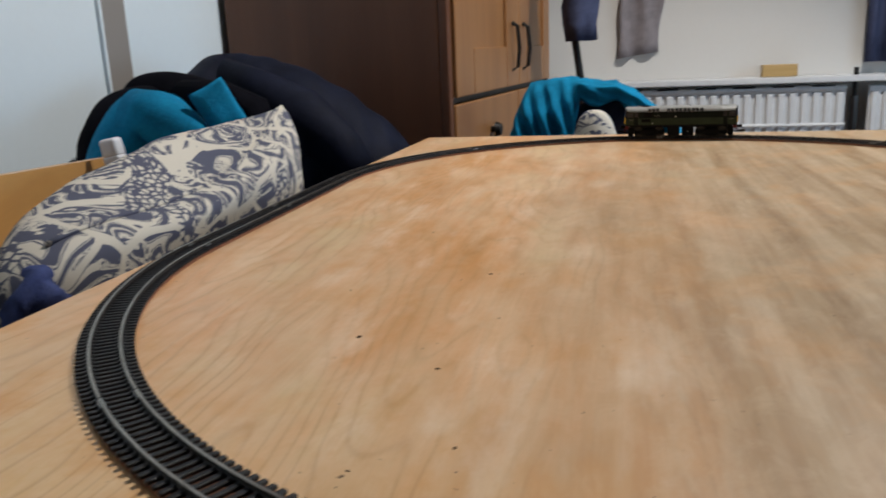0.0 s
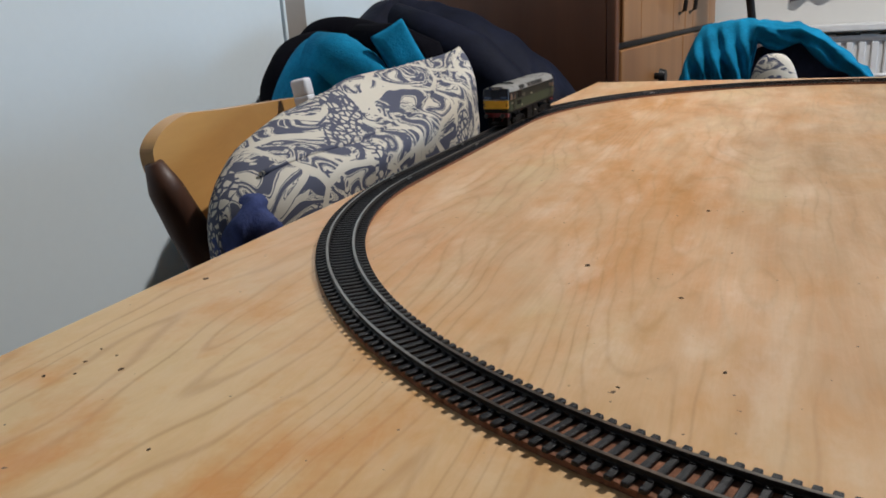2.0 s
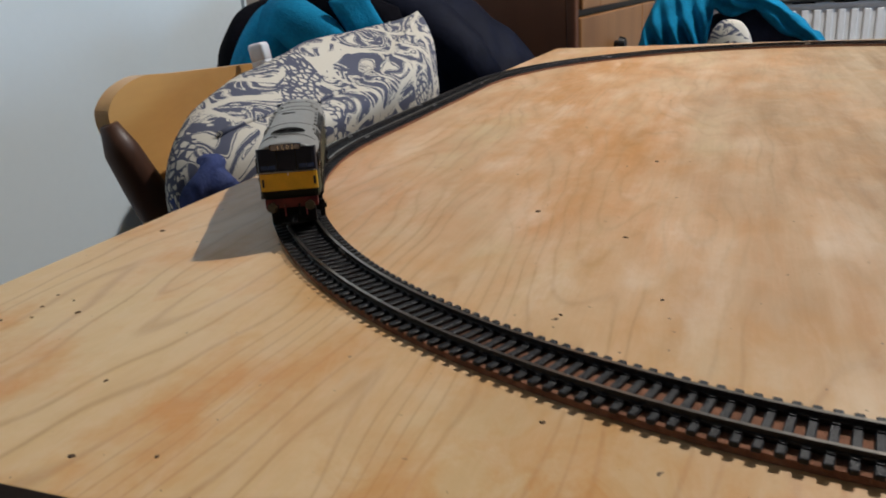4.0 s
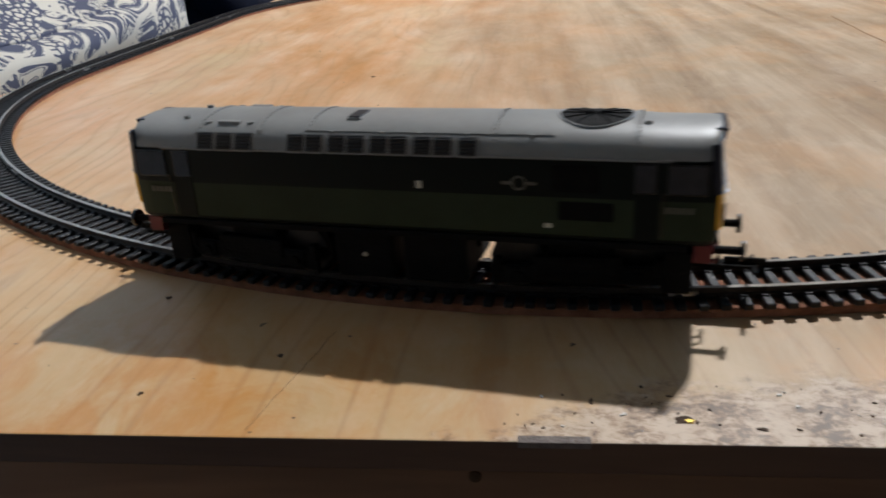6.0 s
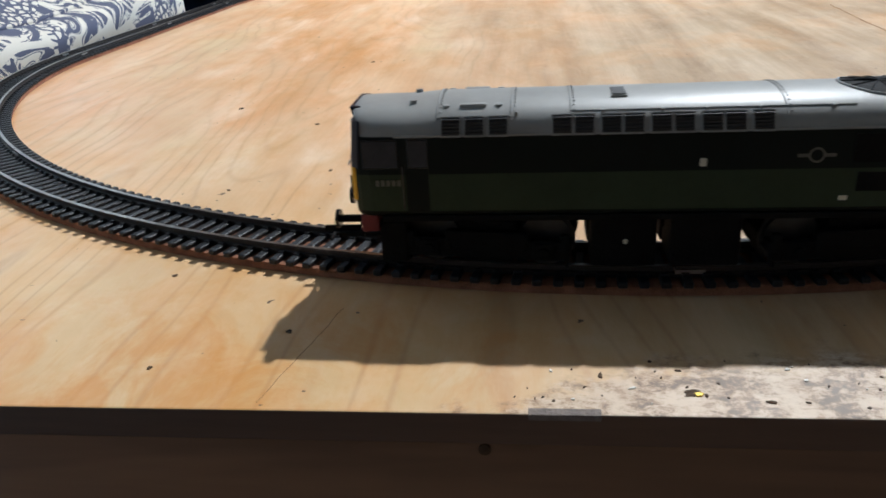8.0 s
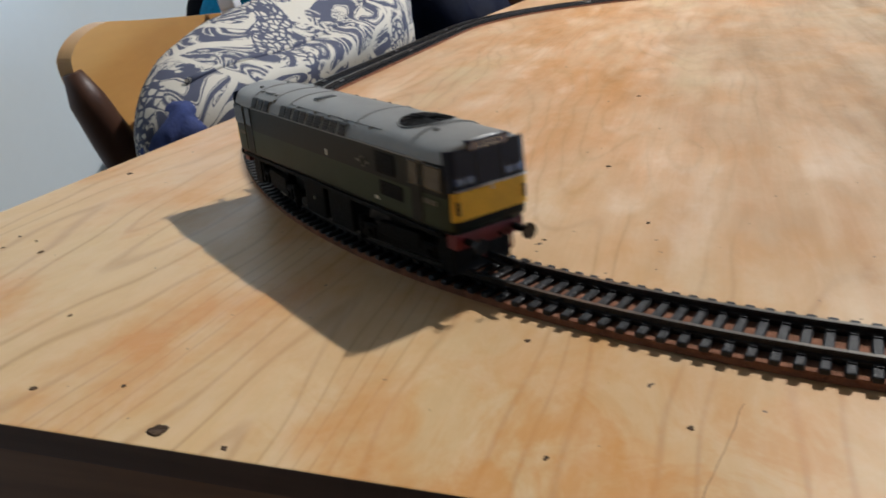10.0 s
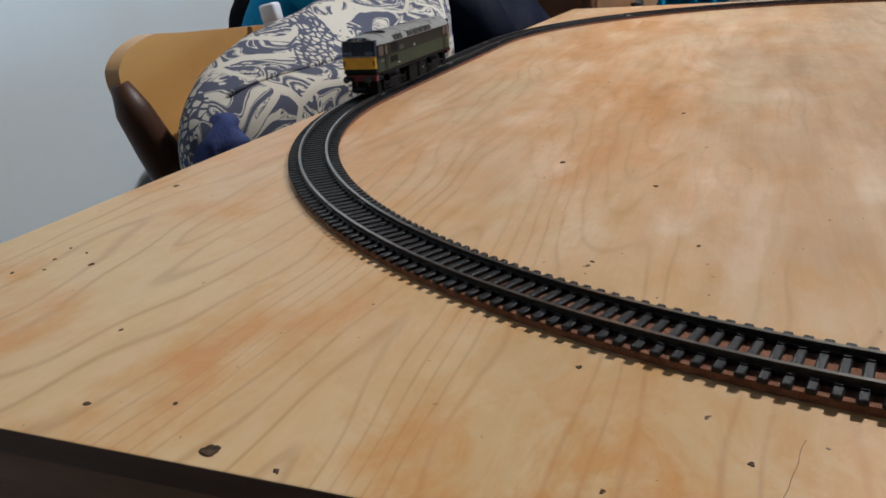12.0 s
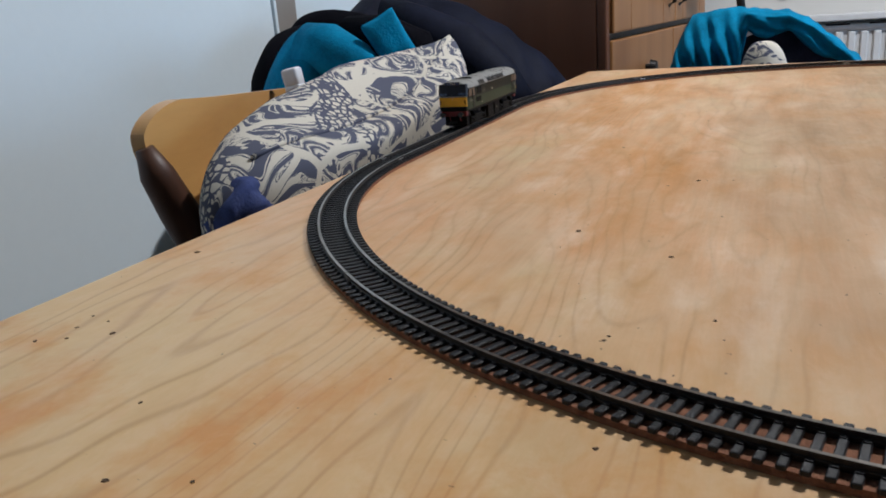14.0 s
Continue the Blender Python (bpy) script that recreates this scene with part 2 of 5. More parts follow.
def wall_material(name, colour):
    n = Nodes(name, 0.8, 0.3)
    a = n.noise(n.coord, 2.5, 4)
    b = n.noise(n.coord, 60.0, 4)
    c = n.mix(n.math("MULTIPLY", a, 0.35), colour, tuple(v * 0.78 for v in colour))
    c = n.mix(n.math("MULTIPLY", b, 0.10), c, tuple(v * 0.6 for v in colour))
    n.colour(c)
    n.bump(b, 0.15, 0.001)
    return n.m


PLY = plywood_material()
# the front edge's shadow is put into this dark brown
PLY_EDGE = pale_wood_material("shaded_ply_edge", (0.16, 0.085, 0.050), (0.07, 0.038, 0.026), 0.6, 0, 60.0)
EDGE = pale_wood_material("dark_stained_batten", (0.36, 0.19, 0.095), (0.11, 0.055, 0.032), 0.55, 0, 34.0)
WARDROBE = pale_wood_material("dark_walnut_veneer", (0.145, 0.054, 0.024), (0.098, 0.034, 0.015), 0.5, 2, 8.0)
HONEY = pale_wood_material("honey_pine", (0.35, 0.165, 0.06), (0.26, 0.115, 0.04), 0.42, 2, 12.0)
BEECH = pale_wood_material("varnished_beech", (0.62, 0.35, 0.12), (0.52, 0.27, 0.085), 0.30, 1, 14.0)
CHAIR_DARK = pale_wood_material("dark_chair_edge", (0.085, 0.032, 0.014), (0.05, 0.018, 0.009), 0.5, 2, 20.0)
PRINT = damask_material()
WALL = wall_material("painted_wall", (0.61, 0.595, 0.565))
BLUE_WALL = wall_material("pale_blue_painted_wall", (0.66, 0.75, 0.81))
DOOR_WHITE = wall_material("white_gloss_door", (0.68, 0.76, 0.81))
# the post's shade is put into this dark grey
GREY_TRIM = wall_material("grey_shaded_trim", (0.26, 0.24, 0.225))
CEIL = wall_material("white_ceiling", (0.70, 0.69, 0.66))
# unseen wall behind the camera; its tone only sets the fill by bounce
DIM_WALL = wall_material("unseen_bounce_wall", (0.32, 0.26, 0.205))
CARPET = material("brown_carpet", (0.14, 0.092, 0.062), 0.95, vary=0.3, scale=40, bump=0.6, bump_scale=600)
ENAMEL = material("white_enamel", (0.60, 0.61, 0.62), 0.35, vary=0.05)
TEAL = material("teal_fleece", (0.006, 0.175, 0.325), 0.9, spec=0.1, vary=0.3, scale=25, bump=0.5, bump_scale=260)
NAVY = material("navy_padded_nylon", (0.0068, 0.0085, 0.019), 0.70, spec=0.10, vary=0.35, scale=18, bump=0.5, bump_scale=60)
BLACK_CLOTH = material("black_cloth", (0.0042, 0.0042, 0.0065), 0.9, spec=0.04, vary=0.3, scale=30, bump=0.5, bump_scale=200)
LINING = material("royal_blue_lining", (0.034, 0.052, 0.165), 0.85, vary=0.4, scale=60, bump=0.4, bump_scale=300)
WHITE_PLASTIC = material("white_plastic", (0.75, 0.77, 0.82), 0.35, vary=0.05)
IRON = material("black_iron", (0.015, 0.014, 0.014), 0.45, metal=0.6, vary=0.3)
SLEEPER = material("black_sleeper_plastic", (0.0050, 0.0050, 0.0068), 0.46, spec=0.40, vary=0.35, scale=300, bump=0.3, bump_scale=1500, piece=0.35)
RAIL = material("nickel_silver_rail", (0.31, 0.285, 0.25), 0.28, metal=0.9, vary=0.25, scale=90)
RAIL_SIDE = material("oxidised_rail_web", (0.026, 0.020, 0.016), 0.55, metal=0.2, vary=0.3, scale=120)
CORK = material("red_brown_cork", (0.27, 0.125, 0.075), 0.9, spec=0.15, vary=0.35, scale=160, bump=0.6, bump_scale=1400)
STEEL = material("bright_steel", (0.55, 0.54, 0.52), 0.3, metal=1.0, vary=0.15, scale=200)
WHEEL = material("blackened_wheel_metal", (0.05, 0.047, 0.044), 0.5, metal=0.6, vary=0.3, scale=200)
DK_GREEN = material("brunswick_green_paint", (0.0030, 0.0060, 0.0047), 0.42, spec=0.16, vary=0.2, scale=90, bump=0.05, bump_scale=900)
LT_GREEN = material("lime_green_band", (0.028, 0.040, 0.021), 0.45, spec=0.16, vary=0.15, scale=90)
ROOF_GREY = material("weathered_grey_roof", (0.27, 0.265, 0.25), 0.44, spec=0.45, vary=0.10, scale=60, bump=0.03, bump_scale=1500)
YELLOW = material("warning_yellow", (0.70, 0.38, 0.012), 0.45, vary=0.12, scale=120)
BUFFER_RED = material("buffer_beam_red", (0.13, 0.008, 0.012), 0.5, vary=0.25, scale=150)
UNDER = material("underframe_black", (0.0045, 0.0042, 0.0042), 0.7, spec=0.12, vary=0.35, scale=200, bump=0.3, bump_scale=900)
# black with a little navy painted in for reflected daylight
CAB_BLACK = material("cab_surround_black", (0.006, 0.009, 0.022), 0.30, spec=0.35, vary=0.2, scale=150)
GRILLE = material("grille_black", (0.012, 0.013, 0.015), 0.5, vary=0.2, scale=400)
CREAM = material("cream_transfer", (0.62, 0.58, 0.46), 0.5, vary=0.1)
# the window's blue reflection is painted into the base colour of these panes
REFLECT_GLASS = material("blue_reflection_glazing", (0.045, 0.068, 0.150), 0.10, spec=1.0, coat=1.0, vary=0.2, scale=200)
# grey painted in for glare and the cab interior behind clear panes
SIDE_GLASS = material("grey_glare_glazing", (0.032, 0.032, 0.036), 0.08, spec=0.35, vary=0.2, scale=300)
SPLINTER = material("grey_splintered_ply", (0.16, 0.125, 0.105), 0.7, vary=0.3, scale=400, bump=0.4, bump_scale=900)
BADGE = material("faded_cream_transfer", (0.13, 0.118, 0.088), 0.5, vary=0.2)
CRACK = material("brown_crack", (0.24, 0.125, 0.05), 0.7, vary=0.2, scale=300)
KNOT = material("dark_knot", (0.075, 0.045, 0.026), 0.8, spec=0.2, vary=0.6, scale=160, bump=0.5, bump_scale=500)
PINE_OFFCUT = pale_wood_material("pine_offcut", (0.52, 0.36, 0.15), (0.42, 0.27, 0.10), 0.55, 0, 30.0)
PAINT_WHITE = material("chipped_white_filler", (0.70, 0.66, 0.60), 0.6, vary=0.2, scale=200)
BRASS = material("brass_flake", (0.55, 0.40, 0.08), 0.4, metal=0.7, vary=0.3, scale=200)
# colour of the wall's tall shadow shape, put on a thin sheet
PURPLE_SHADE = material("mauve_wall_shade", (0.21, 0.19, 0.20), 0.95, spec=0.1, vary=0.2, scale=30)
DENIM = material("denim_blue_cloth", (0.055, 0.065, 0.12), 0.95, spec=0.1, vary=0.25, scale=25, bump=0.4, bump_scale=300)
LAMP_SHADE = material("white_lamp_shade", (0.8, 0.78, 0.72), 0.7, vary=0.05)
SHEEN_BLACK = material("glossy_black", (0.012, 0.012, 0.013), 0.22, vary=0.2)


# ---- mesh helpers ----
def part(name, bm, mat, parent=None, label="", smooth=False):
    me = bpy.data.meshes.new(name)
    bm.normal_update()
    bm.to_mesh(me)
    bm.free()
    for m in mat if isinstance(mat, (list, tuple)) else [mat]:
        me.materials.append(m)
    if smooth:
        me.shade_smooth()
    ob = new(name, me)
    ob.parent = parent
    return tagged(ob, label)


def empty(name, at=(0, 0, 0), rz=0.0, label="", category="", group=""):
    ob = new(name)
    ob.empty_display_size = 0.02
    ob.matrix_basis = pose(*at, 0, 0, rz)
    return tagged(ob, label, category, group)


def box(bm, x0, x1, y0, y1, z0, z1, bevel=0.0, m=None, seg=2, index=0):
    t = bmesh.new()
    bmesh.ops.create_cube(t, size=1.0)
    bmesh.ops.scale(t, vec=(x1 - x0, y1 - y0, z1 - z0), verts=t.verts)
    bmesh.ops.translate(t, vec=((x0 + x1) / 2, (y0 + y1) / 2, (z0 + z1) / 2), verts=t.verts)
    if bevel:
        bmesh.ops.bevel(t, geom=t.edges[:], offset=bevel, segments=seg, affect="EDGES", profile=0.6)
    return merge(bm, t, m, index)


def merge(bm, t, m=None, index=0):
    if m is not None:
        bmesh.ops.transform(t, matrix=m, verts=t.verts)
    for f in t.faces:
        f.material_index = index
    me = bpy.data.meshes.new("tmp")
    t.to_mesh(me)
    t.free()
    n0 = len(bm.faces)
    bm.from_mesh(me)
    bpy.data.meshes.remove(me)
    return bm


def rod(bm, a, b, r, seg=12, r2=None, index=0):
    a, b = Vector(a), Vector(b)
    t = bmesh.new()
    bmesh.ops.create_cone(t, cap_ends=True, segments=seg, radius1=r, radius2=r if r2 is None else r2, depth=(b - a).length)
    q = (b - a).to_track_quat("Z", "Y").to_matrix().to_4x4()
    return merge(bm, t, Matrix.Translation((a + b) / 2) @ q, index)


def made(fn, *args, **kw):
    bm = bmesh.new()
    fn(bm, *args, **kw)
    return bm


def grid_surface(bm, points, closed=False, cap=False):
    """A skin over rows of points; closed: each row is a ring."""
    rows = [[bm.verts.new(p) for p in row] for row in points]
    for r0, r1 in zip(rows, rows[1:]):
        n = len(r0)
        for i in range(n if closed else n - 1):
            j = (i + 1) % n
            bm.faces.new((r0[i], r0[j], r1[j], r1[i]))
    if cap:
        bm.faces.new(list(reversed(rows[0])))
        bm.faces.new(rows[-1])
    return rows


def tube(bm, pts, r, seg=8, closed=False):
    pts = [Vector(p) for p in pts]
    rows = []
    for i, p in enumerate(pts):
        d = (pts[min(i + 1, len(pts) - 1)] - pts[max(i - 1, 0)]).normalized()
        u = d.cross(Vector((0, 0, 1)) if abs(d.z) < 0.9 else Vector((1, 0, 0))).normalized()
        w = d.cross(u)
        rad = r[i] if isinstance(r, (list, tuple)) else r
        rows.append([p + (u * math.cos(a) + w * math.sin(a)) * rad for a in [2 * math.pi * k / seg for k in range(seg)]])
    grid_surface(bm, rows, True, True)
    bmesh.ops.recalc_face_normals(bm, faces=bm.faces[:])
    return bm


FLOOR = -0.75
CEILING = 2.40
X0, X1, Y0, Y1 = -0.62, 2.40, -2.0, 3.10


# ---- the room ----
def room():
    tagged(part("floor", made(box, X0 - 0.1, X1 + 0.1, Y0 - 0.1, Y1 + 0.1, FLOOR - 0.1, FLOOR), CARPET), "brown carpeted bedroom floor", "floor", kind="structure")
    tagged(part("ceiling", made(box, X0 - 0.1, X1 + 0.1, Y0 - 0.1, Y1 + 0.1, CEILING, CEILING + 0.1), CEIL), "white painted ceiling", "ceiling", kind="structure")
    tagged(part("wall_west", made(box, X0 - 0.1, X0, Y0, Y1, FLOOR, CEILING), BLUE_WALL), "pale blue painted plaster wall", "wall", kind="structure")
    tagged(part("wall_north", made(box, X0, X1, Y1, Y1 + 0.1, FLOOR, CEILING), WALL), "off-white wall behind the radiator", "wall", kind="structure")
    tagged(part("wall_south", made(box, X0, X1, Y0 - 0.1, Y0, FLOOR, CEILING), DIM_WALL), "unseen tan wall, toned to set the bounce light", "wall", kind="structure")
    bm = bmesh.new()
    box(bm, X1, X1 + 0.1, Y0, 0.85, FLOOR, CEILING)
    box(bm, X1, X1 + 0.1, 2.25, Y1, FLOOR, CEILING)
    box(bm, X1, X1 + 0.1, 0.85, 2.25, FLOOR, -0.10)
    box(bm, X1, X1 + 0.1, 0.85, 2.25, 0.76, CEILING)
    tagged(part("wall_east", bm, WALL), "painted wall with a window opening", "wall", kind="structure")
    win = tagged(empty("window_1", (X1 + 0.05, 1.55, -0.10), label="white framed window with daylight", category="window"), kind="structure")
    bm = bmesh.new()
    for a, b in ((-0.7, -0.64), (0.64, 0.7), (-0.03, 0.03)):
        box(bm, -0.03, 0.03, a, b, 0.0, 0.86, 0.004)
    box(bm, -0.03, 0.03, -0.7, 0.7, 0.0, 0.06, 0.004)
    box(bm, -0.03, 0.03, -0.7, 0.7, 0.80, 0.86, 0.004)
    part("window_frame", bm, ENAMEL, win)
    part("window_sill", made(box, -0.16, 0.0, -0.74, 0.74, -0.03, -0.002, 0.004), ENAMEL, win)
    # skirting along the walls
    bm = bmesh.new()
    box(bm, X0, X0 + 0.018, Y0, 1.28, FLOOR, FLOOR + 0.12, 0.004)
    box(bm, X0 + 0.02, X1, Y1 - 0.018, Y1, FLOOR, FLOOR + 0.12, 0.004)
    tagged(part("baseboard", bm, ENAMEL), "white painted skirting board", "baseboard", kind="structure")
    # white door standing flat on the west wall, and the grey post beside it
    d = tagged(empty("door_1", (X0, 0.95, FLOOR), label="white painted panel door in the wall", category="door"), kind="structure")
    part("door_leaf", made(box, 0.002, 0.03, -0.46, 0.335, 0.01, 2.0, 0.003), DOOR_WHITE, d)
    part("door_lining", made(box, 0.002, 0.036, 0.3365, 0.3455, 0.0, 2.05, 0.002), DOOR_WHITE, d)
    tagged(part("trim", made(box, X0 + 0.002, X0 + 0.016, 1.297, 1.401, FLOOR, CEILING, 0.003), GREY_TRIM), "post up the wall, its shade put into the grey", "trim", kind="structure")


# ---- the board on its table frame ----
BX, BY = 1.0, 1.412


def baseboard_table():
    t = empty("layout_board", (0, 0, 0), label="varnished birch plywood layout board on dark battens", category="table")
    top = made(box, 0, BX, 0, BY, -0.009, 0.0, 0.0006)
    top.normal_update()
    for v in top.verts:
        v.co.x += 0.0207 * v.co.y * (1 - v.co.x / BX)
    # side faces take the dark colour that carries their shadow
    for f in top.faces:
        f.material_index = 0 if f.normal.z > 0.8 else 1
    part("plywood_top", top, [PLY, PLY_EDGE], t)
    bm = made(box, 0.004, BX - 0.004, 0.003, 0.047, -0.075, -0.0095, 0.001)
    part("front_batten", bm, EDGE, t, "dark stained front batten")
    part("back_batten", made(box, 0.034, BX - 0.004, BY - 0.05, BY - 0.006, -0.075, -0.0095, 0.001), EDGE, t)
    part("side_batten", made(box, 0.032, 0.07, 0.05, BY - 0.052, -0.075, -0.0095, 0.001), EDGE, t)
    part("side_batten", made(box, BX - 0.05, BX - 0.008, 0.05, BY - 0.052, -0.075, -0.0095, 0.001), EDGE, t)
    for x in (0.10, BX - 0.10):
        for y in (0.10, BY - 0.10):
            part("leg", made(box, x - 0.025, x + 0.025, y - 0.025, y + 0.025, FLOOR, -0.0762, 0.003), EDGE, t)
    return t


# ---- the track ----
CX, CY, RAD, CYB = 0.4726, 0.5136, 0.4384, 0.875
STRAIGHT = CYB - CY
RAILTOP = 0.0072
BED = 0.0028
LEFT = CX - RAD


def path(s):
    """Place and heading on the oval's centre line; 0 is where the back curve meets the left straight."""
    q = math.pi * RAD
    total = 2 * q + 2 * STRAIGHT
    s = (s + q) % total - q
    if s < 0:
        a = math.pi + s / RAD
        return Vector((CX + RAD * math.cos(a), CYB + RAD * math.sin(a), 0)), a + math.pi / 2
    if s < STRAIGHT:
        return Vector((LEFT, CYB - s, 0)), -math.pi / 2
    if s < STRAIGHT + q:
        a = math.pi + (s - STRAIGHT) / RAD
        return Vector((CX + RAD * math.cos(a), CY + RAD * math.sin(a), 0)), a + math.pi / 2
    return Vector((CX + RAD, CY + s - STRAIGHT - q, 0)), math.pi / 2


def track():
    q = math.pi * RAD / 4
    spans = [(-4 * q + i * q, -4 * q + (i + 1) * q, "curved") for i in range(4)]
    spans += [(i * STRAIGHT / 2, (i + 1) * STRAIGHT / 2, "straight") for i in range(2)]
    spans += [(STRAIGHT + i * q, STRAIGHT + (i + 1) * q, "curved") for i in range(4)]
    e = STRAIGHT + 4 * q
    spans += [(e + i * STRAIGHT / 2, e + (i + 1) * STRAIGHT / 2, "straight") for i in range(2)]
    tie = made(box, -0.0015, 0.0015, -0.0164, 0.0164, 0, 0.0020, 0.0004, None, 1)
    for y in (-0.00865, 0.00865):
        for d in (-0.0019, 0.0019):
            box(tie, -0.0011, 0.0011, y + d - 0.0007, y + d + 0.0007, 0.0018, 0.0025)
    tie_me = bpy.data.meshes.new("sleeper")
    tie.to_mesh(tie_me)
    tie.free()
    tie_me.materials.append(SLEEPER)
    for s0, s1, kind in spans:
        mid, a = path((s0 + s1) / 2)
        sec = empty("track_section", (mid.x, mid.y, BED), label=f"{kind} model railway track with black sleepers", category="track", group="oval of track")
        back = Matrix.Translation(-Vector((mid.x, mid.y, BED)))
        n = max(2, round((s1 - s0) / 0.0062))
        for i in range(n):
            p, a = path(s0 + (i + 0.5) * (s1 - s0) / n)
            o = new("sleeper", tie_me)
            o.parent = sec
            o.matrix_basis = back @ Matrix.Translation((p.x, p.y, BED)) @ Matrix.Rotation(a, 4, "Z")
        prof = [(-0.0011, 0.0018), (0.0011, 0.0018), (0.0011, 0.0022), (0.0005, 0.0025), (0.0005, 0.0036), (0.0008, 0.0038), (0.0008, 0.0044), (-0.0008, 0.0044), (-0.0008, 0.0038), (-0.0005, 0.0036), (-0.0005, 0.0025), (-0.0011, 0.0022)]
        for side in (-0.00865, 0.00865):
            bm = bmesh.new()
            rows = []
            steps = 1 if kind == "straight" else 26
            for k in range(steps + 1):
                p, a = path(s0 + 0.0004 + (s1 - s0 - 0.0008) * k / steps)
                nrm = Vector((-math.sin(a), math.cos(a), 0))
                rows.append([p + nrm * (side + y) + Vector((0, 0, z)) - Vector((mid.x, mid.y, 0)) for y, z in prof])
            grid_surface(bm, rows, True, True)
            bmesh.ops.recalc_face_normals(bm, faces=bm.faces[:])
            for f in bm.faces:
                f.material_index = 1 if f.calc_center_median().z > 0.00435 else 0
            part("rail", bm, [RAIL_SIDE, RAIL], sec)
            # the joiner clasps the rail's end
            p, a = path(s0 + 0.0045)
            nrm = Vector((-math.sin(a), math.cos(a), 0))
            d = Vector((math.cos(a), math.sin(a), 0))
            bm = bmesh.new()
            for dy in (-0.00105, 0.00105):
                box(bm, -0.0045, 0.0045, dy - 0.0003, dy + 0.0003, 0.0020, 0.0033, 0, Matrix.Translation(p + nrm * side - Vector((mid.x, mid.y, 0))) @ Matrix.Rotation(a, 4, "Z"))
            part("rail_joiner", bm, STEEL, sec)
        # moulded webs tie the sleepers under the rails; the whole lies on a strip of cork
        bm = bmesh.new()
        for side in (-0.00865, 0.00865):
            ribbon(bm, s0, s1, mid, [(side - 0.001, 0.0005), (side + 0.001, 0.0005), (side + 0.001, 0.0017), (side - 0.001, 0.0017)])
        part("web", bm, SLEEPER, sec)
        part("underlay", made(ribbon, s0, s1, mid, [(-0.0154, 0.0002 - BED), (0.0154, 0.0002 - BED), (0.0151, 0.0), (-0.0151, 0.0)], 60, 0.0003), CORK, sec, "reddish brown cork underlay strip")


def ribbon(bm, s0, s1, mid, section, steps=26, rough=0.0):
    """A strip of constant section laid along the oval from s0 to s1, its edges a little uneven."""
    rows = []
    for k in range(steps + 1):
        p, a = path(s0 + (s1 - s0) * k / steps)
        nrm = Vector((-math.sin(a), math.cos(a), 0))
        wob = noise.noise(p * 160) * rough
        rows.append([p + nrm * (y + math.copysign(wob, y)) + Vector((0, 0, z)) - Vector((mid.x, mid.y, 0)) for y, z in section])
    t = bmesh.new()
    grid_surface(t, rows, True, True)
    bmesh.ops.recalc_face_normals(t, faces=t.faces[:])
    merge(bm, t)


# ---- the locomotive ----
HALF = 0.0926
SECTION = [(0.0160, 0.0185), (0.0172, 0.0195), (0.0174, 0.0205), (0.0174, 0.0318), (0.0174, 0.0432), (0.0171, 0.0447), (0.0165, 0.0461), (0.0150, 0.0478), (0.0122, 0.0495), (0.0086, 0.0507), (0.0045, 0.0513), (0.0, 0.0515)]


def end_x(z):
    """The cab's face leans back above the waist; the roof's brow comes forward over it."""
    lean = max(0.0, min(z, 0.0450) - 0.0338) * 0.20
    return HALF - lean + max(0.0, min(z, 0.0490) - 0.0450) * 0.35 - max(0.0, z - 0.0505) * 0.5 - max(0.0, 0.0215 - z) * 0.5


def body_skin(bm, lo, hi):
    """The lofted shell between two heights of the section, with its ends."""
    pts = [p for p in SECTION if lo - 1e-6 <= p[1] <= hi + 1e-6]
    ring = [(v, z) for v, z in pts] + [(-v, z) for v, z in reversed(pts) if v > 0]
    ends = [(1.0, 0.80), (0.9935, 0.90), (0.974, 0.955), (0.94, 0.985), (0.82, 1.0), (0.72, 1.0), (0.3, 1.0)]
    sides = [(-k * HALF, w) for k, w in ends] + [(k * HALF, w) for k, w in reversed(ends)]
    rows = []
    for x, w in sides:
        f = x / HALF
        dip = min(1.0, max(0.0, (abs(f) - 0.72) / 0.10)) * 0.09
        rows.append([bm.verts.new((f * end_x(z), v * w, z - max(0.0, z - 0.0432) * dip)) for v, z in ring])
    n = len(ring)
    whole = pts[-1][0] == 0.0
    for r0, r1 in zip(rows, rows[1:]):
        for i in range(n - 1):
            bm.faces.new((r0[i], r1[i], r1[i + 1], r0[i + 1]))
    for r in (rows[0], rows[-1]):
        for i in range(len(pts) - 1):
            j = n - 1 - i
            quad = [r[i], r[i + 1], r[j - 1], r[j]]
            bm.faces.new(list(dict.fromkeys(quad)))
    bmesh.ops.recalc_face_normals(bm, faces=bm.faces[:])
    for f in bm.faces:
        z = f.calc_center_median().z
        f.material_index = 1 if 0.0205 < z < 0.0318 and abs(f.normal.y) > 0.75 else 0


def bow(y):
    """How far the cab's face falls back towards its corners."""
    y = abs(y)
    stops = [(0.0139, 0.0), (0.01566, 0.0006), (0.01662, 0.0024), (0.0171, 0.0055)]
    for (a, p), (b, q) in zip(stops, stops[1:]):
        if a < y <= b:
            return p + (q - p) * (y - a) / (b - a)
    return 0.0 if y <= 0.0139 else 0.0055


